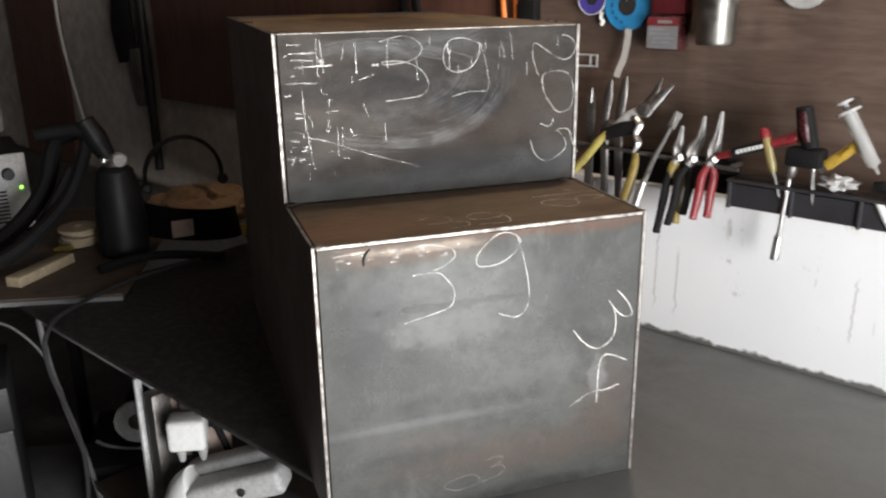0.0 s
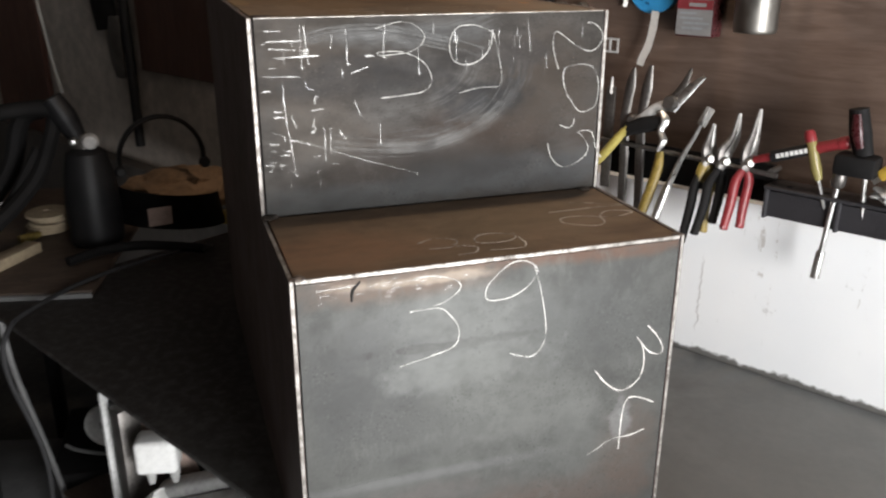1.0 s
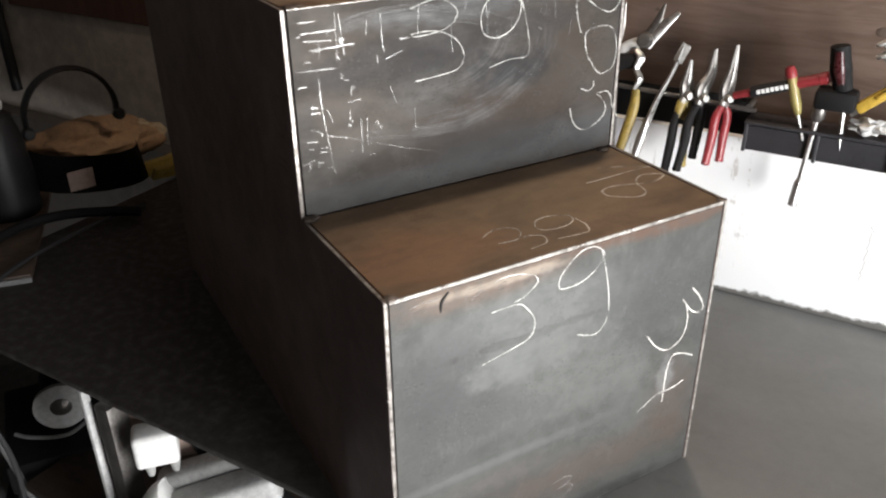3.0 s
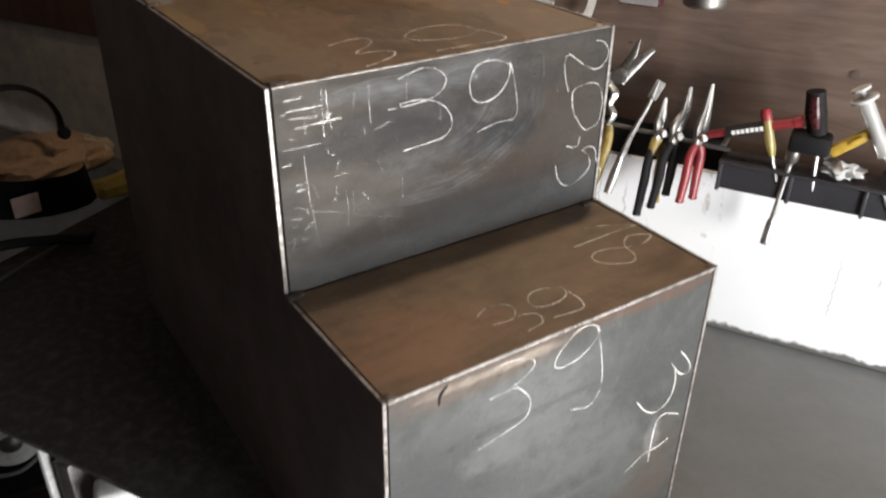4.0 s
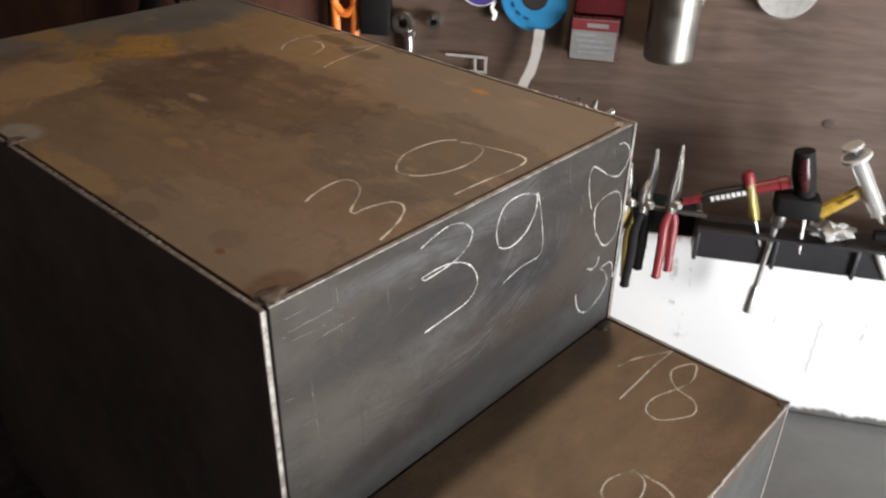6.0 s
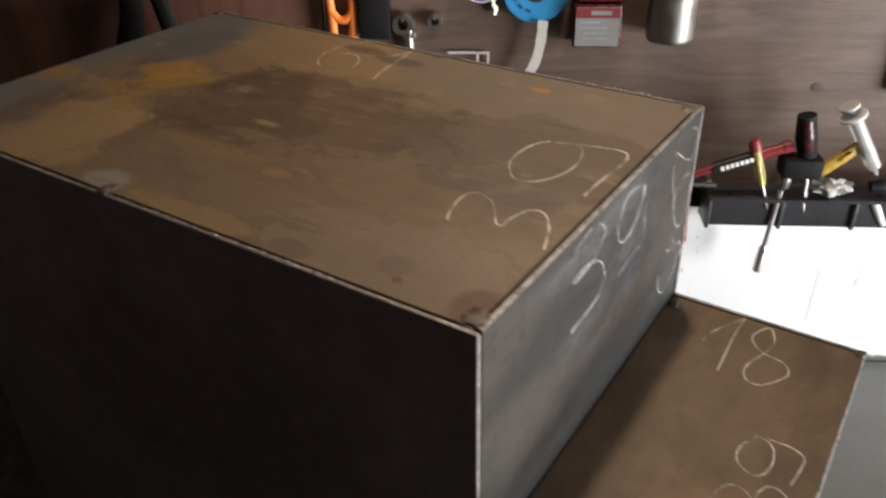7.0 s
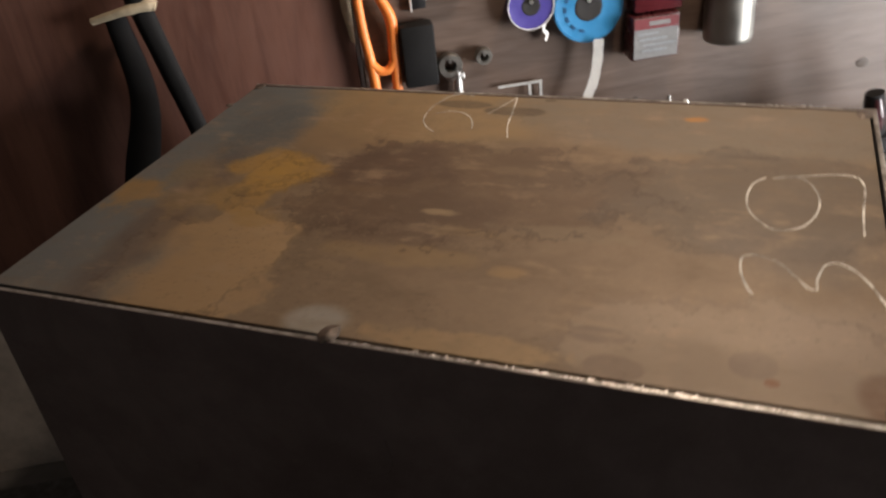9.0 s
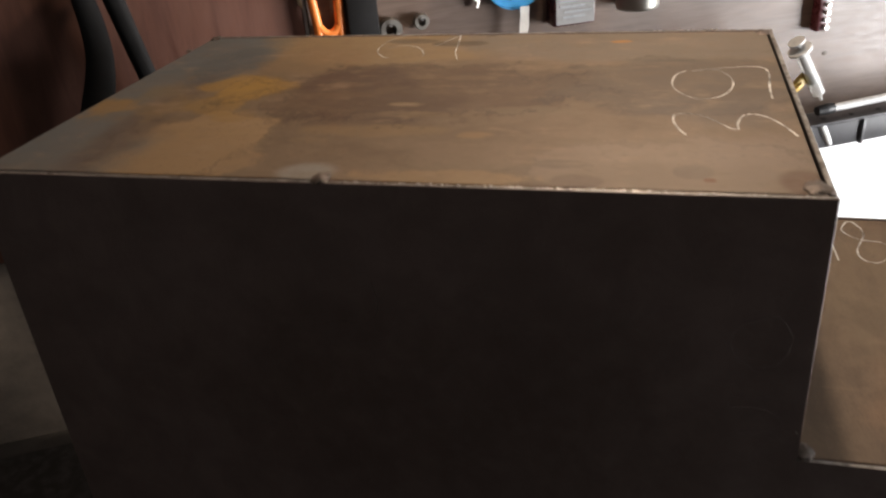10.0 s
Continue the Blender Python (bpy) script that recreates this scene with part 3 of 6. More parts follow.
# ---- the room ----
def room():
    L, R, DEEP, TOP = -3.3, DOOR_U, 3.6, 2.7
    ob = new("floor", finish(box(B(), ((L + R) / 2, -DEEP / 2, -0.05), (R - L + 6.0, DEEP + 0.4, 0.1)), "floor", M_CONCRETE))
    ob.matrix_world = WALL
    tagged(ob, "dusty grey concrete workshop floor", "floor", kind="structure")
    # ceiling added out of view to close the room
    ob = new("ceiling", finish(box(B(), ((L + R) / 2, -DEEP / 2, TOP + 0.05), (R - L + 0.4, DEEP + 0.4, 0.1)), "ceiling", M_CEIL))
    ob.matrix_world = WALL
    tagged(ob, "plain ceiling added to close the room", "ceiling", kind="structure")

    def wall(name, c, s, m, label):
        w = new(name, finish(box(B(), c, s), name, m))
        w.matrix_world = WALL
        return tagged(w, label, "wall", kind="structure")
    S, Z = -0.40, 1.062
    wall("wall_tools_low", ((S + R) / 2 + 0.1, 0.10, Z / 2), (R - S + 0.2, 0.20, Z), M_PLASTER, "white painted plaster wall with chipped paint behind the bench")
    wall("wall_tools_high", ((S + R) / 2 + 0.1, (0.20 + RECESS) / 2, (Z + TOP) / 2), (R - S + 0.2, 0.20 - RECESS, TOP - Z), M_PLASTER, "white painted plaster wall behind the boards")
    wall("wall_tools_end", ((L + S) / 2 - 0.1, (0.20 + RECESS) / 2, TOP / 2), (S - L + 0.2, 0.20 - RECESS, TOP), M_DIMMED, "pale plaster wall, darkened in colour for the dim corner")
    # added block, coloured dark for the shade in the gap behind the tables
    wall("wall_tools_gap_shade", ((L + S) / 2, RECESS / 2, 0.394), (S - L, RECESS, 0.788), M_DARKWALL, "added wall foot, dark for the shade behind the side table")
    # dark walls added to close the room; daylight enters only by the doorway
    wall("wall_far", (L - 0.1, -DEEP / 2, TOP / 2), (0.2, DEEP, TOP), M_DARKWALL, "dark plaster wall added to close the room")
    wall("wall_opposite", ((L + R) / 2, -DEEP - 0.1, TOP / 2), (R - L + 0.4, 0.2, TOP), M_DARKWALL, "dark plaster wall added to close the room")
    # end wall with the wide doorway
    lo, hi, head = DOOR_OUT - 0.55, DOOR_OUT + 0.55, 1.95
    wall("wall_doorway_near", (R + 0.1, -lo / 2, TOP / 2), (0.2, lo, TOP), M_DARKWALL, "dark plaster wall added beside the doorway")
    wall("wall_doorway_away", (R + 0.1, -(hi + DEEP) / 2, TOP / 2), (0.2, DEEP - hi, TOP), M_DARKWALL, "dark plaster wall added beside the doorway")
    wall("wall_doorway_head", (R + 0.1, -DOOR_OUT, (head + TOP) / 2), (0.2, hi - lo, TOP - head), M_DARKWALL, "dark plaster added above the doorway")


room()


def wall_panel(name, u0, u1, z0, z1, t, m, label):
    bm = box(B(), ((u0 + u1) / 2, RECESS - t / 2, (z0 + z1) / 2), (u1 - u0, t, z1 - z0), 0.0015, seg=1)
    ob = new(name, finish(bm, name, m))
    ob.matrix_world = WALL
    return tagged(ob, label, "wall panel", kind="structure")


wall_panel("wall_panel_1", -0.362, 1.74, 1.064, 2.3, 0.010, M_BOARD, "walnut-look laminate board screwed to the wall above the bench")
wall_panel("wall_panel_2", -1.70, -0.366, 1.075, 2.3, 0.006, M_REDBOARD, "dark red-brown wooden board screwed to the wall")
wall_panel("wall_panel_3", -2.75, -2.33, 0.4, 2.3, 0.02, M_REDBOARD, "dark brown upright board on the wall")


# ---- workbench ----
def workbench():
    th = thing("workbench", WALL, "dark steel-topped workbench along the wall", "workbench")
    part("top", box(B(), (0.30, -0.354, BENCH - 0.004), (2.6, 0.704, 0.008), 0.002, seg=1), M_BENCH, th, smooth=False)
    part("front_rail", box(B(), (0.475, -0.655, BENCH - 0.026), (2.05, 0.03, 0.036), 0.003), M_IRON, th)
    part("end_rail", box(B(), (-0.775, -0.655, BENCH - 0.030), (0.43, 0.03, 0.044), 0.003), M_PALEGREY, th, "pale painted rail under the bench edge")
    part("back_rail", box(B(), (0.30, -0.05, BENCH - 0.033), (2.6, 0.03, 0.05), 0.003), M_IRON, th)
    for u, o in ((-0.93, -0.06), (0.45, -0.68), (0.45, -0.06), (1.5, -0.68), (1.5, -0.06)):
        part("leg", box(B(), (u, o, (BENCH - 0.06) / 2), (0.04, 0.04, BENCH - 0.06), 0.003), M_IRON, th)
    # the upright flat bar with the light face, close to the front edge
    part("brace", box(B(), (-0.580, -0.684, 0.42), (0.009, 0.014, 0.70), 0.003), M_PALEGREY, th, "pale painted flat bar")
    part("post", box(B(), (-0.548, -0.668, 0.40), (0.030, 0.035, 0.70), 0.003), M_IRON, th)
    part("shelf", box(B(), (0.2, -0.38, 0.40), (2.2, 0.55, 0.018), 0.002), M_SIDEBOARD, th)
    return th


workbench()


def side_table():
    a, b = Vector((-0.979, 0.202, 0)), Vector((0.202, 0.979, 0))
    m = Matrix(((a.x, b.x, 0, -0.25), (a.y, b.y, 0, 0.885), (0, 0, 1, BENCH), (0, 0, 0, 1)))
    th = thing("side_table", m, "low side table with a thin brown hardboard top", "table")
    part("top", box(B(), (0.62, 0.36, 0.007), (1.24, 0.72, 0.012), 0.002), M_SIDEBOARD, th)
    part("edge_strip", box(B(), (0.62, -0.004, 0.004), (1.24, 0.006, 0.010), 0.001), M_DULLGREY, th)
    for x, y in ((0.33, 0.06), (1.15, 0.06), (0.33, 0.62), (1.15, 0.62)):
        part("leg", box(B(), (x, y, -0.40), (0.03, 0.03, 0.796), 0.003), M_RUBBER, th)
    return th


side_table()


# ---- the stepped steel box ----
X0, W, ZT, ZC, YF, YR, YB, T = -0.003, 0.391, 1.145, 1.348, 0.002, 0.184, 0.796, 0.004


def ribbon(bm, pts, width, plane, lift, per=5, ragged=0.25):
    """A flat stroke on a plane given as a function of two numbers."""
    line = spline([(x, y, 0) for x, y in pts], per)
    prev = None
    for i, p in enumerate(line):
        t = (line[min(i + 1, len(line) - 1)] - line[max(i - 1, 0)]).normalized()
        nrm = Vector((-t.y, t.x, 0)) * width * 0.5 * (1 + random.uniform(-ragged, ragged))
        pair = [bm.verts.new(plane(*(p + nrm).xy, lift)), bm.verts.new(plane(*(p - nrm).xy, lift))]
        if prev:
            bm.faces.new((prev[0], prev[1], pair[1], pair[0]))
        prev = pair


GLYPHS = {
    "0": [[(0.6, 1.0), (0.15, 0.8), (0.0, 0.4), (0.35, 0.02), (0.8, 0.12), (1.0, 0.55), (0.8, 0.95), (0.5, 0.98)]],
    "3": [[(0.1, 0.92), (0.5, 1.0), (0.92, 0.86), (0.75, 0.66), (0.35, 0.55)], [(0.35, 0.55), (0.8, 0.55), (1.0, 0.34), (0.7, 0.12), (0.0, 0.0)]],
    "5": [[(0.1, 1.0), (0.1, 0.7), (0.55, 0.72), (0.95, 0.45), (0.8, 0.1), (0.3, 0.0)], [(0.1, 1.0), (0.5, 0.98), (0.75, 1.0)]],
    "9": [[(0.85, 0.97), (0.5, 0.98), (0.05, 0.72), (0.1, 0.5), (0.45, 0.5), (0.8, 0.75), (0.88, 1.0)], [(0.88, 1.0), (0.95, 0.6), (1.0, 0.25), (0.8, 0.02), (0.35, 0.02)]],
    "front_three": [[(0.19, 0.97), (0.34, 1.00), (0.61, 0.99), (0.90, 0.93), (1.00, 0.86), (0.97, 0.79), (0.75, 0.69), (0.56, 0.66)], [(0.17, 0.62), (0.32, 0.63), (0.66, 0.62), (0.81, 0.54), (0.97, 0.38), (0.97, 0.22), (0.85, 0.13), (0.51, 0.07), (0.00, 0.00)]],
    "front_nine": [[(0.83, 0.87), (0.77, 0.94), (0.59, 1.00), (0.36, 0.98), (0.09, 0.84), (0.00, 0.74), (0.03, 0.66), (0.20, 0.64), (0.44, 0.66), (0.67, 0.74), (0.80, 0.84)], [(0.77, 0.93), (0.89, 0.68), (0.98, 0.40), (1.00, 0.20), (0.92, 0.06), (0.77, 0.00), (0.56, 0.03), (0.42, 0.07)]],
    "front_lying_three": [[(0.74, 1.00), (0.90, 0.80), (1.00, 0.59), (0.96, 0.50), (0.83, 0.54), (0.73, 0.64), (0.64, 0.77)], [(0.59, 0.84), (0.69, 0.66), (0.73, 0.37), (0.67, 0.13), (0.50, 0.00), (0.35, 0.01), (0.17, 0.16), (0.00, 0.40)]],
    "front_lying_four": [[(1.00, 0.81), (0.80, 0.94), (0.63, 1.00), (0.54, 0.92), (0.50, 0.65), (0.49, 0.00)], [(0.88, 0.31), (0.66, 0.24), (0.36, 0.23), (0.16, 0.10), (0.00, 0.00)]],
    "riser_three": [[(0.00, 0.92), (0.22, 0.97), (0.46, 1.00), (0.69, 0.96), (0.88, 0.83), (0.83, 0.70), (0.63, 0.61), (0.36, 0.58), (0.08, 0.57), (0.02, 0.61)], [(0.02, 0.61), (0.31, 0.62), (0.59, 0.58), (0.85, 0.47), (1.00, 0.30), (1.00, 0.16), (0.85, 0.06), (0.58, 0.03), (0.08, 0.00)]],
    "riser_nine": [[(0.80, 0.89), (0.62, 0.96), (0.40, 1.00), (0.13, 0.96), (0.00, 0.76), (0.03, 0.56), (0.13, 0.46), (0.35, 0.42), (0.62, 0.51), (0.78, 0.70), (0.80, 0.89)], [(0.80, 0.93), (0.90, 0.66), (0.98, 0.37), (1.00, 0.17), (0.92, 0.07), (0.57, 0.07), (0.18, 0.00)]],
    "riser_two": [[(0.13, 0.00), (0.02, 0.41), (0.00, 0.71), (0.07, 0.82), (0.25, 0.69), (0.49, 0.49), (0.74, 0.37), (0.92, 0.47), (1.00, 0.69), (0.93, 0.86), (0.80, 0.98), (0.67, 1.00)]],
    "riser_nought": [[(0.16, 0.30), (0.02, 0.60), (0.00, 0.89), (0.20, 0.98), (0.53, 1.00), (0.78, 0.94), (0.93, 0.75), (1.00, 0.47), (0.93, 0.11), (0.69, 0.00), (0.51, 0.00), (0.33, 0.13), (0.16, 0.36)]],
    "riser_comma": [[(1.00, 1.00), (0.94, 0.30), (0.56, 0.00), (0.00, 0.40)]],
    "riser_five": [[(0.00, 0.73), (0.06, 0.37), (0.17, 0.12), (0.34, 0.00), (0.56, 0.12), (0.71, 0.32), (0.74, 0.56), (0.63, 0.85), (0.53, 0.98)], [(0.56, 1.00), (0.74, 1.00), (0.83, 0.85), (0.89, 0.49), (1.00, 0.20)]],
    "tread_three": [[(0.00, 0.82), (0.16, 0.92), (0.39, 1.00), (0.63, 0.94), (0.76, 0.78), (0.69, 0.58), (0.49, 0.44), (0.12, 0.48)], [(0.65, 0.44), (0.76, 0.46), (0.98, 0.36), (1.00, 0.20), (0.90, 0.06), (0.73, 0.02), (0.53, 0.00)]],
    "tread_nine": [[(0.98, 0.77), (0.82, 0.89), (0.49, 1.00), (0.22, 0.96), (0.04, 0.79), (0.00, 0.60), (0.16, 0.47), (0.47, 0.43), (0.76, 0.49), (0.93, 0.62), (0.98, 0.85)], [(1.00, 0.66), (1.00, 0.47), (1.00, 0.26), (0.87, 0.02), (0.58, 0.00), (0.09, 0.06)]],
    "tread_one": [[(0.40, 1.00), (0.62, 0.80), (1.00, 0.04)], [(1.00, 0.04), (0.67, 0.08), (0.32, 0.04), (0.00, 0.00)]],
    "tread_eight": [[(0.55, 0.60), (0.73, 0.52), (0.92, 0.62), (1.00, 0.74), (0.93, 0.88), (0.77, 1.00), (0.64, 0.90), (0.53, 0.64), (0.49, 0.26), (0.42, 0.07), (0.30, 0.00), (0.14, 0.17), (0.00, 0.43), (0.02, 0.71), (0.15, 0.83), (0.31, 0.79), (0.55, 0.60)]],
    "top_three": [[(0.00, 0.90), (0.20, 0.95), (0.57, 1.00), (0.89, 1.00), (1.00, 0.95), (1.00, 0.86), (0.86, 0.73), (0.55, 0.61), (0.30, 0.52), (0.27, 0.46)], [(0.27, 0.46), (0.52, 0.46), (0.77, 0.43), (0.95, 0.39), (1.00, 0.30), (0.86, 0.20), (0.57, 0.11), (0.23, 0.04), (0.00, 0.00)]],
    "top_nine": [[(0.86, 0.85), (0.75, 0.95), (0.55, 1.00), (0.33, 0.99), (0.15, 0.91), (0.01, 0.78), (0.00, 0.67), (0.07, 0.53), (0.26, 0.42), (0.48, 0.38), (0.69, 0.41), (0.86, 0.50), (0.91, 0.63), (0.85, 0.79)], [(0.85, 0.79), (0.95, 0.46), (1.00, 0.19), (0.97, 0.05), (0.85, 0.00), (0.68, 0.00), (0.34, 0.03), (0.02, 0.04)]],
    "top_six": [[(0.95, 0.38), (1.00, 0.64), (0.93, 0.82), (0.75, 0.95), (0.50, 1.00), (0.27, 0.95), (0.09, 0.78), (0.00, 0.60)], [(0.45, 0.84), (0.52, 0.64), (0.51, 0.40), (0.40, 0.18), (0.22, 0.04), (0.10, 0.00)]],
    "top_one": [[(0.54, 1.00), (0.77, 0.73), (1.00, 0.48)], [(1.00, 0.48), (0.60, 0.33), (0.27, 0.21), (0.00, 0.00)]],
}


def stepped_box():
    th = thing("stepped_steel_box", Matrix.Translation((0, 0, BENCH)), "welded two-step sheet-steel box with chalk figures, standing on the bench", "steel box")
    inv = Matrix.Translation((0, 0, -BENCH))

    def add(name, bm, m, label="", smooth=False, parent=None):
        bm.transform(inv) if parent is None else None
        return part(name, bm, m, parent or th, label, smooth)

    # side plates: the broad faces dark, the rims ground bright
    prof = [(YF, BENCH), (YF, ZT), (YR, ZT), (YR, ZC), (YB, ZC), (YB, BENCH)]
    for x, swell in ((X0, (0.001, 0.001, 0.0005, 0.0, -0.001, 0.001)), (W - T, (0, 0, 0, 0, 0, 0))):
        bm = B()
        a = [bm.verts.new((x + s, y, z)) for s, (y, z) in zip(swell, prof)]
        b = [bm.verts.new((x + T + s, y, z)) for s, (y, z) in zip(swell, prof)]
        bm.faces.new(a)
        bm.faces.new(b[::-1])
        for i in range(6):
            f = bm.faces.new((a[i], b[i], b[(i + 1) % 6], a[(i + 1) % 6]))
            f.material_index = 1
        bmesh.ops.bevel(bm, geom=bm.edges[:], offset=0.0005, segments=1, affect="EDGES")
        add("side_plate", bm, (M_SIDE, M_EDGE), "dark mill-scaled side plate with bright ground rim")
    g = 0.0014
    x0, x1 = X0 + T + g + 0.0009, W - T - g
    cx, wx = (x0 + x1) / 2, x1 - x0

    def sheet(name, c, s, m, label):
        bm = box(B(), c, s, 0.0006, seg=1)
        return add(name, bm, m, label)
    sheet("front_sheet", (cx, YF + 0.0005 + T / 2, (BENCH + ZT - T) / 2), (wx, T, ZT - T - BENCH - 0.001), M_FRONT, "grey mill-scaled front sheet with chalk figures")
    sheet("tread_sheet", (cx, (YF + YR) / 2 + 0.0005, ZT - T / 2 - 0.0003), (wx, YR - YF - 0.001, T), M_TREAD, "brown rusty tread sheet")
    sheet("riser_sheet", (cx, YR + T / 2 + 0.0005, (ZT + ZC) / 2), (wx, T, ZC - ZT - 0.001), M_RISER, "scratched grey riser sheet with chalk figures")
    sheet("top_sheet", (cx, (YR + YB) / 2 + 0.0016, ZC - T / 2 - 0.0004), (wx, YB - YR - T - 0.0057, T), M_TOP, "brown stained and rusty top sheet")
    sheet("back_sheet", (cx, YB - T / 2, (BENCH + ZC) / 2 - 0.003), (wx, T, ZC - BENCH - 0.012), M_SIDE, "dark back sheet")
    # strips of dark joint under the open seams
    for x in (X0 + T + g / 2, W - T - g / 2):
        w = 0.001 if x < 0.1 else 0.0
        x -= w / 2
        bm = box(B(), (x, (YF + YR) / 2, ZT - 0.004), (g, YR - YF, 0.004))
        box(bm, (x, (YR + YB) / 2, ZC - 0.004), (g + w, YB - YR - 0.01, 0.004))
        box(bm, (x, YF + 0.0035, (BENCH + ZT) / 2), (g, 0.004, ZT - BENCH - 0.004))
        box(bm, (x, YR + 0.0035, (ZT + ZC) / 2), (g + w, 0.004, ZC - ZT - 0.004))
        add("seam", bm, M_GAP)
    # bright ground strip along the tread's nose
    bm = box(B(), (cx, YF + 0.0008, ZT - 0.0022), (wx, 0.0016, 0.0040), 0.0005, seg=1)
    add("nose_strip", bm, M_EDGE, "bright ground nose of the tread")
    bm = box(B(), (cx, YR + 0.0024, ZC - 0.0009), (wx, 0.0036, 0.0020), 0.0005, seg=1)
    add("nose_strip", bm, M_EDGE, "bright ground upper seam")

    def bead(p, q, r, n, label="", keep=1.0, squash=(1.0, 1.0, 0.7)):
        bm = B()
        p, q = Vector(p), Vector(q)
        for i in range(n):
            if random.random() > keep:
                continue
            c = p.lerp(q, (i + 0.5) / n) + Vector([random.uniform(-1, 1) * r * 0.3 for _ in range(3)])
            s = bmesh.ops.create_icosphere(bm, subdivisions=1, radius=r * random.uniform(0.7, 1.25))
            bmesh.ops.scale(bm, vec=squash, verts=s["verts"])
            bmesh.ops.translate(bm, vec=c, verts=s["verts"])
        return tagged(add("weld_bead", bm, M_WELD, label, True), kind="stuff")
    bead((-0.0005, 0.28, ZC - 0.0003), (-0.0005, 0.515, ZC - 0.0003), 0.0019, 120, "bright weld ripples along the side rim", 0.85, (0.85, 0.6, 0.35))
    bead((-0.0008, 0.20, ZC - 0.0003), (-0.0006, 0.28, ZC - 0.0003), 0.0017, 30, "", 0.5, (0.85, 0.6, 0.3))
    bead((-0.001, YF + 0.001, ZT - 0.01), (-0.001, YF + 0.002, BENCH + 0.02), 0.0016, 60, "", 0.3)
    bead((W - 0.002, YF + 0.002, ZT - 0.01), (W - 0.002, YF + 0.002, BENCH + 0.02), 0.0017, 70, "", 0.55)
    bead((-0.001, YR + 0.002, ZC - 0.01), (-0.001, YR + 0.003, ZT + 0.01), 0.0015, 40, "", 0.25)
    bead((W - 0.002, YR + 0.003, ZC - 0.01), (W - 0.002, YR + 0.003, ZT + 0.01), 0.0016, 40, "", 0.4)
    bead((W - 0.001, 0.20, ZC), (W - 0.001, 0.30, ZC), 0.002, 18, "", 0.5)
    bead((0.03, YF, ZT - 0.001), (W - 0.03, YF, ZT - 0.001), 0.0013, 60, "", 0.3)
    for c, r in (((0.004, 0.512, ZC), 0.006), ((0.012, YR + 0.010, ZC - 0.001), 0.008), ((W - 0.012, YR + 0.010, ZC - 0.001), 0.006), ((0.006, 0.006, ZT), 0.005),
                 ((W - 0.006, 0.006, ZT), 0.004), ((0.006, YR - 0.006, ZT + 0.002), 0.006), ((W - 0.02, YR - 0.006, ZT + 0.001), 0.005),
                 ((W - 0.008, YB - 0.008, ZC), 0.005), ((W - 0.06, YB - 0.002, ZC), 0.003)):
        bm = B()
        s = bmesh.ops.create_icosphere(bm, subdivisions=3, radius=r)
        for v in s["verts"]:
            v.co *= 1 + 0.35 * noise.noise(v.co * 300 + Vector(c) * 50)
        bmesh.ops.scale(bm, vec=(1.5, 1.1, 0.4), verts=s["verts"])
        bmesh.ops.translate(bm, vec=c, verts=s["verts"])
        add("weld_tack", bm, M_TACK, "lumpy weld tack", True)

    def front(x, z, h):
        return Vector((x, YF + 0.0005 - h, z))

    def riser(x, z, h):
        return Vector((x, YR + 0.0005 - h, z))

    def tread(x, y, h):
        return Vector((x, y, ZT - 0.0003 + h))

    def top(x, y, h):
        return Vector((x, y, ZC - 0.0004 + h))

    def side(y, z, h):
        return Vector((X0 - h, y, z))

    def figure(ch, plane, o, ux, uy, width=0.0011, m=None):
        bm = B()
        for s in GLYPHS[ch]:
            ribbon(bm, [(o[0] + ux[0] * a + uy[0] * b, o[1] + ux[1] * a + uy[1] * b) for a, b in s], width, plane, 0.0003)
        return add("chalk_figure", bm, m or (M_THIN if plane == riser else M_CHALK), "white chalk figure")
    figure("front_three", front, (0.0950, 1.0470), (0.0590, 0), (0, 0.0870), 0.0011, M_THIN)
    figure("front_nine", front, (0.1790, 1.0360), (0.0640, 0), (0, 0.1020), 0.0012, M_THIN)
    figure("front_lying_three", front, (0.3010, 0.9800), (0.0780, 0), (0, 0.0700), 0.0013)
    figure("front_lying_four", front, (0.2990, 0.9070), (0.0760, 0), (0, 0.0620), 0.0013)
    figure("riser_three", riser, (0.1250, 1.2640), (0.0590, 0), (0, 0.0770), 0.0010)
    figure("riser_nine", riser, (0.2050, 1.2650), (0.0600, 0), (0, 0.0710), 0.0010)
    figure("riser_two", riser, (0.3250, 1.2860), (0.0610, 0), (0, 0.0490), 0.0010)
    figure("riser_nought", riser, (0.3400, 1.2370), (0.0450, 0), (0, 0.0530), 0.0010)
    figure("riser_comma", riser, (0.3380, 1.2190), (0.0180, 0), (0, 0.0100), 0.0010)
    figure("riser_five", riser, (0.3240, 1.1730), (0.0700, 0), (0, 0.0410), 0.0010)
    figure("tread_three", tread, (0.1300, 0.0180), (0.0510, 0), (0, 0.0500), 0.0015, M_THIN)
    figure("tread_nine", tread, (0.1860, 0.0190), (0.0450, 0), (0, 0.0470), 0.0015)
    figure("tread_one", tread, (0.2930, 0.1100), (0.0920, 0), (0, 0.0250), 0.0015)
    figure("tread_eight", tread, (0.2930, 0.0550), (0.0880, 0), (0, 0.0420), 0.0015)
    figure("top_three", top, (0.0990, 0.1950), (0.0440, 0), (0, 0.0830), 0.0017)
    figure("top_nine", top, (0.1780, 0.2010), (0.0870, 0), (0, 0.0780), 0.0017)
    figure("top_six", top, (0.2980, 0.5200), (0.0880, 0), (0, 0.0550), 0.0012, M_THIN)
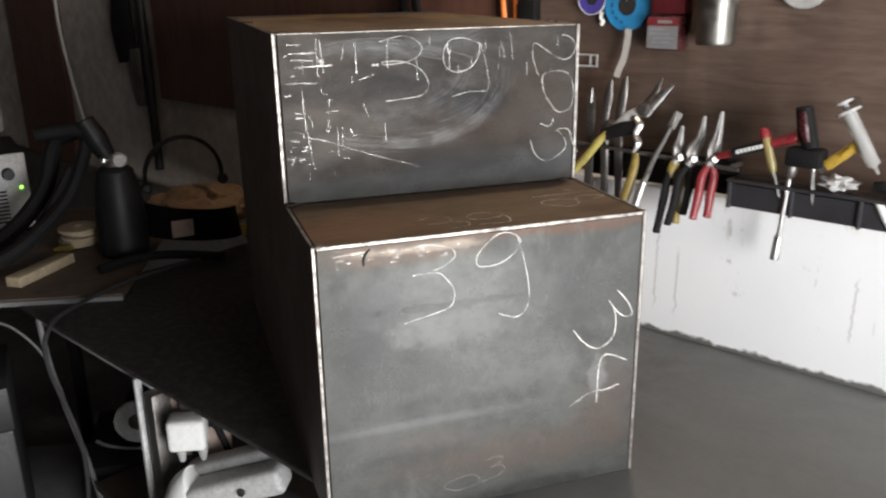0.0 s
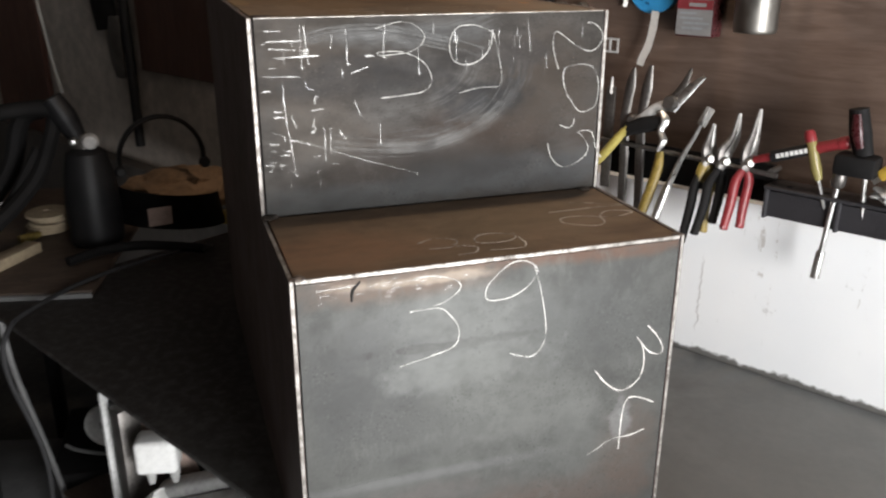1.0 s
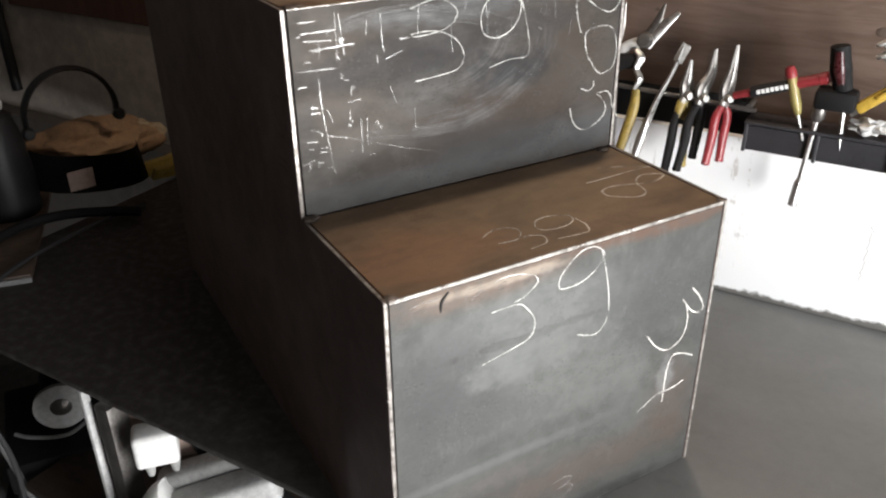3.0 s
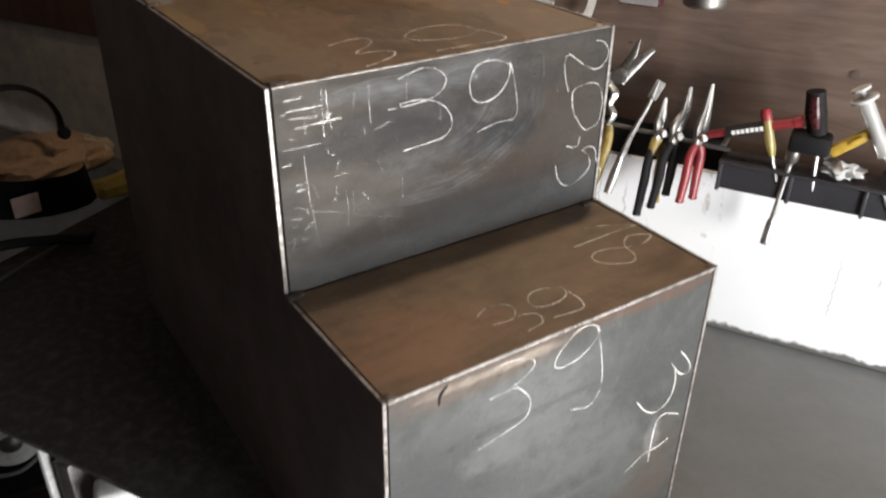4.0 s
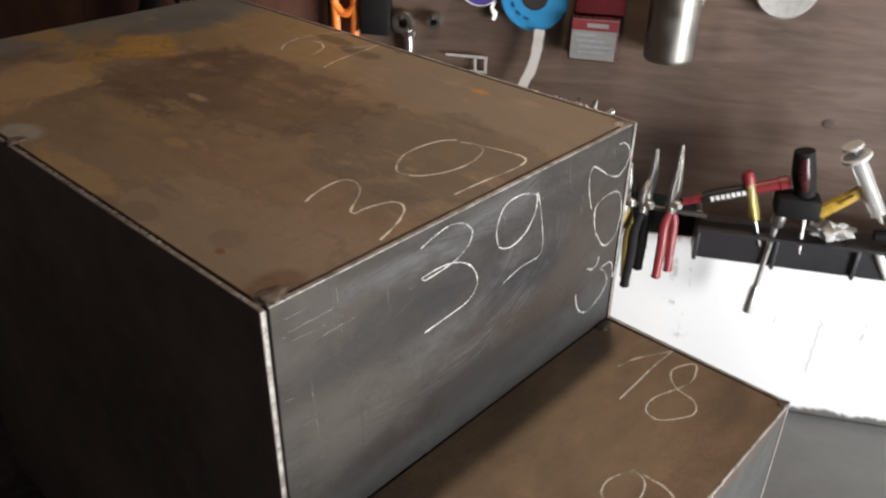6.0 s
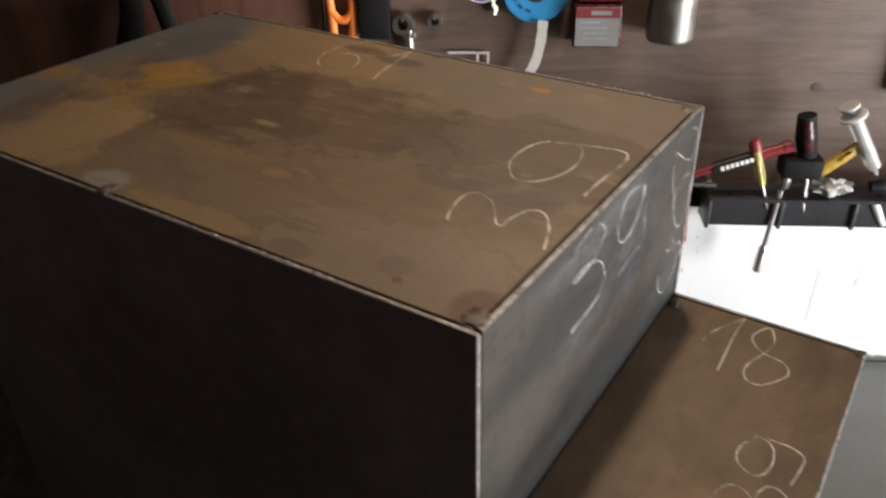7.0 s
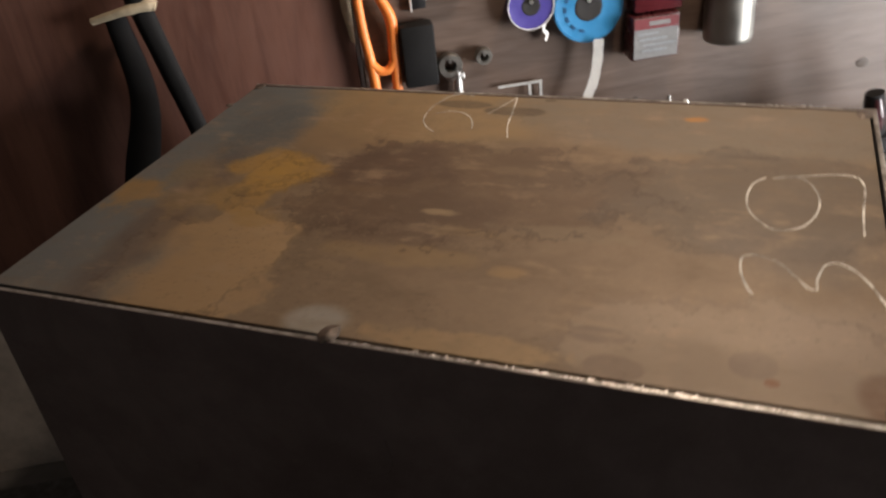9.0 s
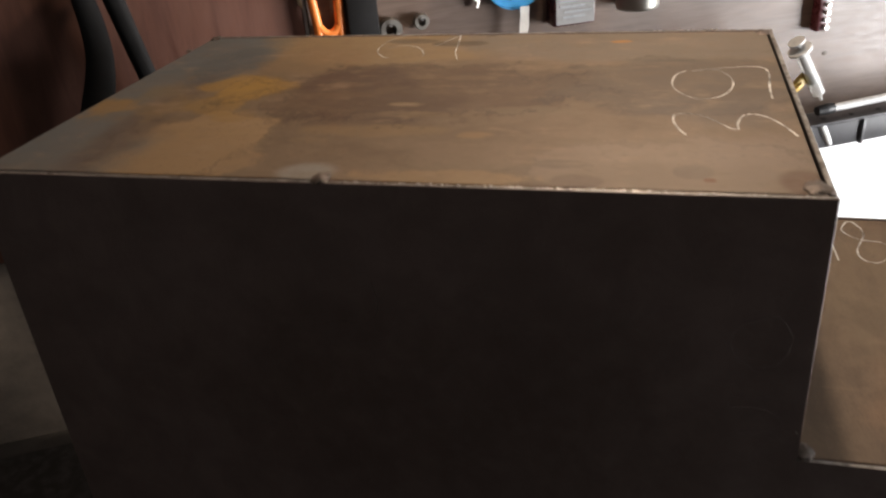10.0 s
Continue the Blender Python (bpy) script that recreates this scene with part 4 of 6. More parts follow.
    figure("top_one", top, (0.2940, 0.4820), (0.0900, 0), (0, 0.0330), 0.0012)
    figure("0", side, (0.236, 1.222), (-0.038, 0.0), (0.0, 0.042), 0.001, M_RUBBED)
    figure("5", side, (0.236, 1.168), (-0.040, 0.0), (0.0, 0.030), 0.001, M_RUBBED)
    # faint rubbed marks low on the front
    figure("0", front, (0.138, 0.822), (0.045, 0), (0, 0.018), 0.0012, M_RUBBED)
    figure("3", front, (0.185, 0.826), (0.03, 0.004), (0, 0.03), 0.0012, M_RUBBED)
    figure("3", side, (0.60, 1.25), (-0.05, 0), (0, 0.06), 0.001, M_RUBBED)
    figure("9", side, (0.53, 1.235), (-0.05, 0), (0, 0.06), 0.001, M_RUBBED)

    def scuffs(plane, spans, width):
        bm = B()
        for a, b in spans:
            ribbon(bm, [a, ((a[0] + b[0]) / 2 + random.uniform(-1, 1) * 0.0006, (a[1] + b[1]) / 2), b], width * random.uniform(0.6, 1.4), plane, 0.0002, 3, 0.5)
        return tagged(add("scuff", bm, M_SCRATCH, "fine bright scratches and grinder scuffs"), kind="stuff")
    level = [((0.013, 1.335), (0.029, 1.335)), ((0.015, 1.325), (0.047, 1.325)), ((0.010, 1.322), (0.013, 1.323)), ((0.017, 1.318), (0.043, 1.316)), ((0.053, 1.316), (0.056, 1.316)), ((0.021, 1.309), (0.066, 1.310)), ((0.009, 1.291), (0.046, 1.290)), ((0.007, 1.276), (0.014, 1.277)), ((0.018, 1.256), (0.025, 1.255)), ((0.018, 1.250), (0.026, 1.250)), ((0.011, 1.223), (0.021, 1.222)), ((0.023, 1.210), (0.029, 1.211)), ((0.005, 1.201), (0.013, 1.201)), ((0.021, 1.200), (0.025, 1.200)), ((0.114, 1.308), (0.122, 1.308)), ((0.055, 1.232), (0.058, 1.232))]
    upright = [((0.015, 1.235), (0.027, 1.230)), ((0.028, 1.282), (0.028, 1.270)), ((0.028, 1.269), (0.031, 1.232)), ((0.032, 1.230), (0.037, 1.188)), ((0.032, 1.226), (0.051, 1.221)), ((0.051, 1.221), (0.113, 1.198)), ((0.113, 1.198), (0.169, 1.180)), ((0.031, 1.315), (0.031, 1.302)), ((0.048, 1.340), (0.048, 1.299)), ((0.052, 1.339), (0.055, 1.303)), ((0.080, 1.331), (0.078, 1.316)), ((0.094, 1.335), (0.095, 1.301)), ((0.135, 1.340), (0.133, 1.306)), ((0.170, 1.316), (0.171, 1.289)), ((0.098, 1.291), (0.116, 1.297))]
    strays = [((0.101, 1.263), (0.107, 1.247)), ((0.061, 1.270), (0.059, 1.263)), ((0.034, 1.252), (0.039, 1.238)), ((0.187, 1.339), (0.187, 1.328)), ((0.214, 1.326), (0.212, 1.301)), ((0.242, 1.310), (0.242, 1.302)), ((0.261, 1.331), (0.261, 1.314)), ((0.285, 1.324), (0.285, 1.312)), ((0.294, 1.340), (0.298, 1.306)), ((0.278, 1.302), (0.278, 1.296)), ((0.128, 1.237), (0.128, 1.217)), ((0.068, 1.237), (0.068, 1.203)), ((0.075, 1.236), (0.074, 1.208)), ((0.085, 1.233), (0.086, 1.229)), ((0.058, 1.246), (0.057, 1.238))]
    for group, w in ((level, 0.0010), (upright, 0.0005), (strays, 0.0006)):
        scuffs(riser, group, w)
        # each stroke ends in a brighter nick
        scuffs(riser, [(b, (b[0] + 0.0012, b[1] - 0.0012)) for a, b in group if random.random() < 0.5], 0.0013)
    spans = []
    for _ in range(34):
        x, z = 0.010 + abs(random.gauss(0, 0.05)), random.uniform(1.165, 1.33)
        d = (random.uniform(0.001, 0.008), 0) if random.random() < 0.5 else (0.0005, random.uniform(-0.012, -0.001))
        spans.append(((x, z), (x + d[0], z + d[1])))
    for _ in range(10):
        x, z = random.uniform(0.20, 0.37), random.uniform(1.30, 1.338)
        spans.append(((x, z), (x + 0.0004, z - random.uniform(0.004, 0.02))))
    scuffs(riser, spans, 0.0006)
    # grinder swirls: bundles of faint parallel arcs
    bm = B()
    for k in range(46):
        o, cut = random.gauss(0, 1), random.random()
        arc = [(0.075, 1.218), (0.125, 1.211), (0.170, 1.209), (0.210, 1.217), (0.243, 1.232), (0.266, 1.252), (0.281, 1.276)]
        arc = [(x - o * 0.006 * i / 6, z + o * (0.0025 + 0.0006 * (6 - i))) for i, (x, z) in enumerate(arc)]
        i = int(cut * 4)
        ribbon(bm, arc[i:i + random.randint(3, 5)], random.uniform(0.0005, 0.0016), riser, 0.00015, 5, 0.5)
    for k in range(26):
        o, i = random.gauss(0, 1), random.randint(0, 2)
        arc = [(0.040, 1.322), (0.080, 1.332), (0.125, 1.334), (0.165, 1.327), (0.205, 1.318), (0.245, 1.306)]
        arc = [(x, z + o * 0.0045) for x, z in arc]
        ribbon(bm, arc[i:i + random.randint(3, 4)], random.uniform(0.0005, 0.0015), riser, 0.00015, 5, 0.5)
    tagged(add("swirl", bm, M_SWIRL, "faint curved grinding marks"), kind="stuff")
    spans = [((0.02, 1.132), (0.06, 1.134)), ((0.08, 1.130), (0.13, 1.134)), ((0.03, 0.925), (0.09, 0.929)), ((0.25, 0.865), (0.275, 0.869))]
    for _ in range(22):
        x, z = random.uniform(0.02, 0.16), random.gauss(1.130, 0.004)
        spans.append(((x, z), (x + random.uniform(0.001, 0.01), z + 0.0004)))
    scuffs(front, spans, 0.0007)
    # a short dark gouge under the tread's nose
    bm = B()
    tube(bm, [(0.060, YF + 0.0004, 1.137), (0.053, YF + 0.0002, 1.129), (0.052, YF + 0.0004, 1.119)], [0.001, 0.0016, 0.001], 6)
    add("gouge", bm, M_GAP, "dark short gouge with weld spatter")
    return th


stepped_box()


# ---- tools on the wall ----
def rail():
    th = thing("tool_rail", on_wall(0, 0, 1.122), "thin black iron rod holding pliers on the wall", "tool rail")
    part("rod", tube(B(), [(-0.14, -0.042, 0.008), (0.0, -0.042, 0.004), (0.16, -0.042, -0.002)], 0.0035, 8), M_IRON, th)
    for u in (-0.13, 0.15):
        part("bracket", tube(B(), [(u, -0.042, 0.002), (u, -0.02, 0.002), (u, -0.010, 0.002)], 0.004, 8), M_IRON, th)
    # dark strip added in place of the shadows behind the pliers
    part("shade_strip", box(B(), (0.01, -0.013, -0.022), (0.28, 0.006, 0.055), 0.001), M_RUBBER, th, "dark strip for the shade behind the tools")


rail()


def tray():
    th = thing("tool_tray", on_wall(0.15, 0, 1.062), "long black plastic tool holder with a holed ledge", "tool holder")
    L = 1.1
    bm = box(B(), (L / 2, -0.014, 0.022), (L, 0.006, 0.044), 0.001)
    part("back", bm, M_TRAY, th)
    part("ledge", box(B(), (L / 2, -0.035, 0.044), (L, 0.048, 0.005), 0.0015), M_TRAY, th)
    part("front_plate", box(B(), (L / 2, -0.048, 0.020), (L, 0.004, 0.036), 0.001), M_TRAY, th)
    for k in range(12):
        part("rib", box(B(), (0.003 + k * 0.095, -0.035, 0.021), (0.005, 0.04, 0.042), 0.001), M_TRAY, th)
    for k in range(22):
        bm = lathe(B(), [(0.0, 0.0), (0.0035, 0.0), (0.0042, 0.0008), (0.0, 0.0008)], Matrix.Translation((0.03 + k * 0.048, -0.044, 0.0466)), 10)
        part("hole", bm, M_GAP, th)


tray()


def pliers(name, label, m, tip, joint, ends, grips, collar=None):
    """Two crossed levers: jaws up, dipped grips down. Points are (u, z)."""
    jx, jz = joint
    # hung askew: one grip stands off the wall, the other lies close to it
    th = thing(name, m @ Matrix.Translation((jx, 0, 0)) @ Matrix.Rotation(radians(52), 4, "Z") @ Matrix.Translation((-jx, 0, 0)), label, "pliers", "tools hung on the wall")
    ends = [(jx + (x - jx) * 1.3, z) for x, z in ends]
    for s, e, g in zip((-1, 1), ends, grips):
        bm = tube(B(), [(jx - s * 0.004, -0.002 * s, jz - 0.012), (jx + s * 0.005, 0, jz + 0.012), (tip[0] + s * 0.0035, 0, (jz + tip[1]) / 2), (tip[0] + s * 0.0012, 0, tip[1])],
                  [0.007, 0.0075, 0.0048, 0.0020], 8, 0.7, (1, 0, 0))
        part("jaw", bm, M_TOOLSTEEL if s > 0 else M_IRON, th)
        mx, mz = (jx * 0.45 + e[0] * 0.55), (jz * 0.5 + e[1] * 0.5)
        bow = s * 0.0035
        bm = tube(B(), [(jx + s * 0.003, 0, jz - 0.010), (mx + bow, 0, mz + 0.018), (mx + bow, 0, mz - 0.012), (e[0], 0, e[1])], [0.005, 0.007, 0.0072, 0.0062], 10, 0.85, (1, 0, 0))
        part("grip", bm, g, th)
        if collar:
            bm = tube(B(), [(jx + s * 0.003, 0, jz - 0.008), (jx * 0.8 + mx * 0.2 + s * 0.003, 0, jz - 0.020), (jx * 0.6 + mx * 0.4 + s * 0.0035, 0, jz - 0.034)], [0.0075, 0.0085, 0.0065], 10, 0.85, (1, 0, 0))
            part("collar", bm, collar, th, "dirty yellow collar")
        part("grip_end", box(B(), (e[0], 0, e[1]), (0.0115, 0.010, 0.008), 0.003), g, th)
    part("pivot", lathe(B(), [(0.0, 0.012), (0.005, 0.012), (0.0065, 0.009), (0.0065, -0.006), (0, -0.006)], Matrix.Translation((jx, 0, jz)) @ TO_ROOM, 14), M_CHROME, th)
    return th


# pliers lean, their jaws towards the board
HUNG = on_wall(0, 0.046, 1.12) @ Matrix.Rotation(radians(-15), 4, "X") @ Matrix.Translation((0, 0, -1.12))
pliers("combination_pliers", "combination pliers with black and yellow grips on the wall rail", HUNG, (0.058, 1.178), (0.059, 1.128), ((0.050, 1.006), (0.073, 1.026)), (M_RUBBER, M_OLIVE), M_OLIVE)
pliers("long_nose_pliers", "dark long-nose pliers with black grips on the wall rail", HUNG, (0.092, 1.198), (0.082, 1.128), ((0.068, 1.022), (0.086, 1.042)), (M_RUBBER, M_RUBBER))
pliers("red_pliers", "long-nose pliers with red grips on the wall rail", HUNG, (0.119, 1.207), (0.116, 1.132), ((0.107, 1.038), (0.125, 1.044)), (M_RED, M_RED))


def snips():
    th = thing("tin_snips", HUNG @ Matrix.Translation((-0.008, 0, -0.004)), "open tin snips with yellow and black handles on the wall rail", "snips", "tools hung on the wall")
    part("blade", tube(B(), [(-0.012, 0, 1.196), (0.004, 0, 1.222), (0.013, 0, 1.256)], [0.010, 0.008, 0.0018], 8, 0.4, (1, 0, 0)), M_IRON, th)
    part("blade", tube(B(), [(-0.006, 0, 1.196), (0.014, 0, 1.222), (0.036, 0, 1.246)], [0.010, 0.008, 0.003], 8, 0.4, (1, 0, 0)), M_CHROME, th)
    part("pivot", lathe(B(), [(0.0, 0.012), (0.009, 0.011), (0.012, 0.006), (0.012, -0.006), (0, -0.006)], Matrix.Translation((-0.006, 0, 1.202)) @ TO_ROOM, 18), M_IRON, th)
    part("arm", tube(B(), [(-0.008, 0, 1.200), (-0.030, 0, 1.192), (-0.052, 0, 1.168)], [0.008, 0.008, 0.010], 8, 0.6, (0, 0, 1)), M_PALEGREY, th)
    part("arm", tube(B(), [(-0.010, -0.004, 1.172), (-0.040, -0.004, 1.166), (-0.072, -0.004, 1.152)], [0.010, 0.013, 0.010], 8, 0.6, (0, 0, 1)), M_RUBBER, th)
    part("grip", tube(B(), [(-0.066, -0.006, 1.158), (-0.080, -0.006, 1.138), (-0.100, -0.006, 1.108), (-0.140, -0.006, 1.056)], [0.005, 0.0075, 0.0075, 0.006], 10, 0.8, (1, 0, 0)), M_LIME, th, "worn yellow handle")
    part("catch", tube(B(), [(-0.066, -0.006, 1.158), (-0.070, -0.006, 1.148), (-0.082, -0.006, 1.140)], [0.004, 0.005, 0.003], 8), M_LIME, th)
    part("spring", tube(B(), [(-0.016, -0.008, 1.188), (-0.006, -0.008, 1.176), (-0.010, -0.008, 1.160), (-0.002, -0.008, 1.146), (-0.008, -0.008, 1.130)], [0.004, 0.007, 0.005, 0.006, 0.003], 8, 0.6), M_CHROME, th)
    part("grip", tube(B(), [(-0.008, 0, 1.130), (-0.006, 0, 1.105), (-0.012, 0, 1.060), (-0.020, 0, 1.020)], [0.006, 0.008, 0.0085, 0.007], 10, 0.8, (1, 0, 0)), M_OLIVE, th, "dirty yellow handle")


snips()


def tongs():
    th = thing("forge_tongs", on_wall(0, 0.03, 0), "long grey steel tongs hung upright on the wall rail", "tongs", "tools hung on the wall")
    for s, x0, xm, x1, zt in ((1, -0.050, -0.060, -0.052, 1.248), (-1, -0.078, -0.088, -0.082, 1.242)):
        part("blade", tube(B(), [(x0, 0, zt), (x0 - 0.004, 0, 1.215), (xm, 0, 1.165)], [0.003, 0.0085, 0.007], 8, 0.45, (1, 0, 0)), M_IRON, th)
        part("arm", tube(B(), [(xm, 0, 1.170), (xm + 0.004, 0, 1.10), (x1, 0, 1.015)], [0.008, 0.008, 0.0075], 8, 0.6, (1, 0, 0)), M_IRON, th)
    part("pivot", lathe(B(), [(0, 0.010), (0.006, 0.010), (0.008, 0.006), (0.008, -0.006), (0, -0.006)], Matrix.Translation((-0.072, 0, 1.165)) @ TO_ROOM, 14), M_IRON, th)
    th = thing("flat_file", on_wall(-0.115, 0.03, 0), "dark flat file hung upright on the wall", "file", "tools hung on the wall")
    part("blade", box(B(), (0, 0, 1.13), (0.016, 0.004, 0.16), 0.0008), M_IRON, th)
    part("tang", tube(B(), [(0, 0, 1.20), (0, 0, 1.212), (0, 0, 1.225)], [0.005, 0.004, 0.002], 6), M_IRON, th)


tongs()


def scriber():
    th = thing("twisted_scriber", HUNG, "slim twisted steel scriber on the wall rail", "scriber", "tools hung on the wall")
    part("shaft", tube(B(), [(0.044, 0.0, 1.200), (0.036, -0.004, 1.160), (0.022, -0.006, 1.120), (0.012, -0.006, 1.080)], [0.0015, 0.003, 0.004, 0.005], 8), M_CHROME, th)
    part("handle", tube(B(), [(0.012, -0.006, 1.085), (0.007, -0.006, 1.055), (0.002, -0.006, 1.026)], [0.005, 0.0075, 0.006], 10), M_CHROME, th)
    part("blade", box(B(), (0.043, 0.0, 1.186), (0.014, 0.002, 0.028), 0.0006, Matrix.Rotation(radians(20), 4, "Y")), M_GREY, th)


scriber()


def screwdrivers():
    g = "tools in the holder"
    th = thing("clear_screwdriver", on_wall(0.196, 0.05, 1.187), "slim screwdriver with a yellowed clear handle in the holder", "screwdriver", g)
    tilt = Matrix.Rotation(radians(-19), 4, "Y") @ Matrix.Rotation(radians(180), 4, "X")
    part("handle", lathe(B(), [(0, 0), (0.006, 0.0), (0.0075, 0.004), (0.0068, 0.02), (0.0075, 0.05), (0.005, 0.064), (0, 0.066)], tilt, 10), M_AMBER, th)
    part("cap", lathe(B(), [(0, -0.003), (0.005, -0.003), (0.0078, 0.002), (0.0078, 0.012), (0, 0.012)], tilt, 10), M_RED, th)
    part("core", lathe(B(), [(0, 0.012), (0.0025, 0.012), (0.0025, 0.064), (0, 0.064)], tilt, 8), M_CHROME, th)
    part("shaft", lathe(B(), [(0, 0.06), (0.0022, 0.06), (0.0022, 0.10), (0, 0.104)], tilt, 8), M_CHROME, th)
    th = thing("nut_driver", on_wall(0.243, 0.052, 1.142), "long socket driver hanging through the holder", "socket driver", g)
    tilt = Matrix.Rotation(radians(4), 4, "Y") @ Matrix.Rotation(radians(180), 4, "X")
    part("knob", lathe(B(), [(0, 0), (0.008, 0), (0.009, 0.004), (0.009, 0.016), (0.006, 0.020), (0, 0.020)], tilt, 12), M_IRON, th)
    part("shaft", lathe(B(), [(0, 0.018), (0.0036, 0.018), (0.0036, 0.115), (0, 0.115)], tilt, 10), M_CHROME, th)
    part("socket", lathe(B(), [(0.0036, 0.108), (0.0062, 0.112), (0.0065, 0.148), (0.0045, 0.148), (0.0045, 0.14), (0, 0.14)], tilt, 12), M_CHROME, th)
    # thick red marker-like driver lying across the holder
    th = thing("red_torque_handle", on_wall(0.245, 0.046, 1.181), "red and black round tool handle lying over the holder", "tool handle", g)
    run = Matrix.Rotation(radians(-110), 4, "Y")
    part("knob", lathe(B(), [(0, -0.002), (0.006, -0.002), (0.0085, 0.001), (0.0085, 0.010), (0.0065, 0.012), (0, 0.012)], run, 16), M_RED, th)
    part("body", lathe(B(), [(0, 0.010), (0.0075, 0.010), (0.0075, 0.050), (0, 0.050)], run, 16), M_RED, th)
    part("sleeve", lathe(B(), [(0, 0.048), (0.0082, 0.048), (0.0082, 0.100), (0, 0.100)], run, 16), M_BLACK, th)
    part("shank", lathe(B(), [(0, 0.098), (0.006, 0.098), (0.005, 0.125), (0, 0.125)], run, 12), M_RED, th)
    for k in range(7):
        bm = box(B(), (0, 0, 0), (0.0045, 0.001, 0.0058))
        bm.transform(run @ Matrix.Translation((0, -0.0083, 0.052 + k * 0.0062)) @ Matrix.Rotation(radians(90), 4, "Y"))
        part("print_bar", bm, M_WHITE, th, "white printed bar")
    # stubby hammer with a red-brown grip seen end on
    th = thing("rubber_mallet", on_wall(0.262, 0.048, 1.108), "small black mallet with a red-brown grip in the holder", "mallet", g)
    part("head", box(B(), (-0.002, 0, 0.046), (0.052, 0.034, 0.028), 0.006), M_RUBBER, th)
    part("grip", tube(B(), [(0.004, -0.002, 0.060), (-0.004, -0.004, 0.088), (-0.010, -0.006, 0.118)], [0.012, 0.014, 0.012], 12, 0.8, (1, 0, 0)), M_RUBBER, th)
    part("inlay", tube(B(), [(0.000, -0.012, 0.070), (-0.005, -0.0155, 0.090), (-0.009, -0.014, 0.112)], [0.005, 0.007, 0.005], 10, 0.5, (1, 0, 0)), M_DARKRED, th, "red-brown grip inlay")
    part("pick", tube(B(), [(0.010, 0, 0.030), (0.013, 0, -0.005), (0.018, 0, -0.035)], [0.003, 0.0032, 0.0012], 8), M_CHROME, th, "bright steel pick")
    th = thing("utility_knife", on_wall(0.31, 0.045, 1.164), "yellow plastic utility knife leaning in the holder", "knife", g)
    part("body", box(B(), (0, 0, 0), (0.062, 0.010, 0.015), 0.003, Matrix.Rotation(radians(-42), 4, "Y")), M_YELLOW, th)
    part("slider", box(B(), (0.004, -0.006, 0.004), (0.018, 0.004, 0.005), 0.001, Matrix.Rotation(radians(-42), 4, "Y")), M_YELLOW, th)
    part("blade", box(B(), (-0.024, 0, -0.022), (0.018, 0.001, 0.011), 0, Matrix.Rotation(radians(-42), 4, "Y")), M_CHROME, th)
    th = thing("plastic_syringe", on_wall(0.305, 0.05, 1.232), "clear plastic syringe standing askew in the holder", "syringe", g)
    tilt = Matrix.Rotation(radians(-31), 4, "Y") @ Matrix.Rotation(radians(180), 4, "X")
    part("barrel", lathe(B(), [(0.0, 0.012), (0.0095, 0.012), (0.0095, 0.090), (0.003, 0.094), (0.002, 0.104), (0, 0.104)], tilt, 18), M_CLEAR, th)
    part("flange", lathe(B(), [(0, 0.008), (0.017, 0.008), (0.017, 0.0115), (0, 0.0115)], tilt, 18), M_PALEGREY, th)
    part("plunger", lathe(B(), [(0, -0.006), (0.012, -0.006), (0.012, -0.003), (0.004, -0.002), (0.004, 0.06), (0.0088, 0.062), (0.0088, 0.07), (0, 0.07)], tilt, 14), M_PALEGREY, th)
    bm = B()
    s = bmesh.ops.create_icosphere(bm, subdivisions=3, radius=0.018)
    for v in s["verts"]:
        v.co *= 1 + 0.9 * noise.noise(v.co * 130)
    bmesh.ops.scale(bm, vec=(1.2, 0.7, 0.55), verts=s["verts"])
    solo("crumpled_rag", bm, M_PALEGREY, on_wall(0.308, 0.046, 1.122), "crumpled pale paper rag on the holder", "rag")
    th = thing("small_torch_handle", on_wall(0.40, 0.048, 1.122), "grey metal rod with a black end lying on the holder", "rod", g)
    part("rod", tube(B(), [(-0.02, 0, 0.004), (0.06, 0, 0.006), (0.16, 0, 0.008)], 0.006, 12), M_PALEGREY, th)
    part("end", tube(B(), [(-0.045, 0, 0.003), (-0.03, 0, 0.004), (-0.018, 0, 0.004)], [0.007, 0.009, 0.008], 12), M_BLACK, th)
    th = thing("white_marker", on_wall(0.372, 0.05, 1.075), "short white marker hanging in the holder", "marker", g)
    part("body", tube(B(), [(-0.008, 0, 0.03), (0.002, 0, 0.012), (0.012, 0, -0.006)], [0.0055, 0.0055, 0.0045], 12), M_WHITE, th)


screwdrivers()


# ---- things hung higher on the boards ----
def reel(name, u, z, r, m, rim, label):
    th = thing(name, on_board(u, 0.010, z), label, "tape reel", "reels on the wall")
    R = TO_ROOM
    part("reel", lathe(B(), [(r * 0.32, 0.0), (r * 0.97, 0.0), (r, 0.002), (r, 0.013), (r * 0.97, 0.015), (r * 0.9, 0.0145), (r * 0.36, 0.0145), (r * 0.32, 0.013), (r * 0.32, 0.0)], R, 40), m, th)
    part("rim", lathe(B(), [(r * 0.985, 0.0125), (r * 1.02, 0.0125), (r * 1.02, 0.016), (r * 0.985, 0.016), (r * 0.985, 0.0125)], R, 40), rim, th)
    part("hub", lathe(B(), [(0, 0.010), (r * 0.40, 0.010), (r * 0.41, 0.0148), (r * 0.36, 0.0152), (r * 0.3, 0.0148), (0, 0.0148)], R, 24), M_GAP, th)
    part("nail", lathe(B(), [(0, 0), (0.002, 0), (0.0016, 0.016), (0.0024, 0.016), (0.0024, 0.0175), (0, 0.0175)], R @ Matrix.Translation((0, r * 0.2, 0)), 8), M_CHROME, th)
    return th


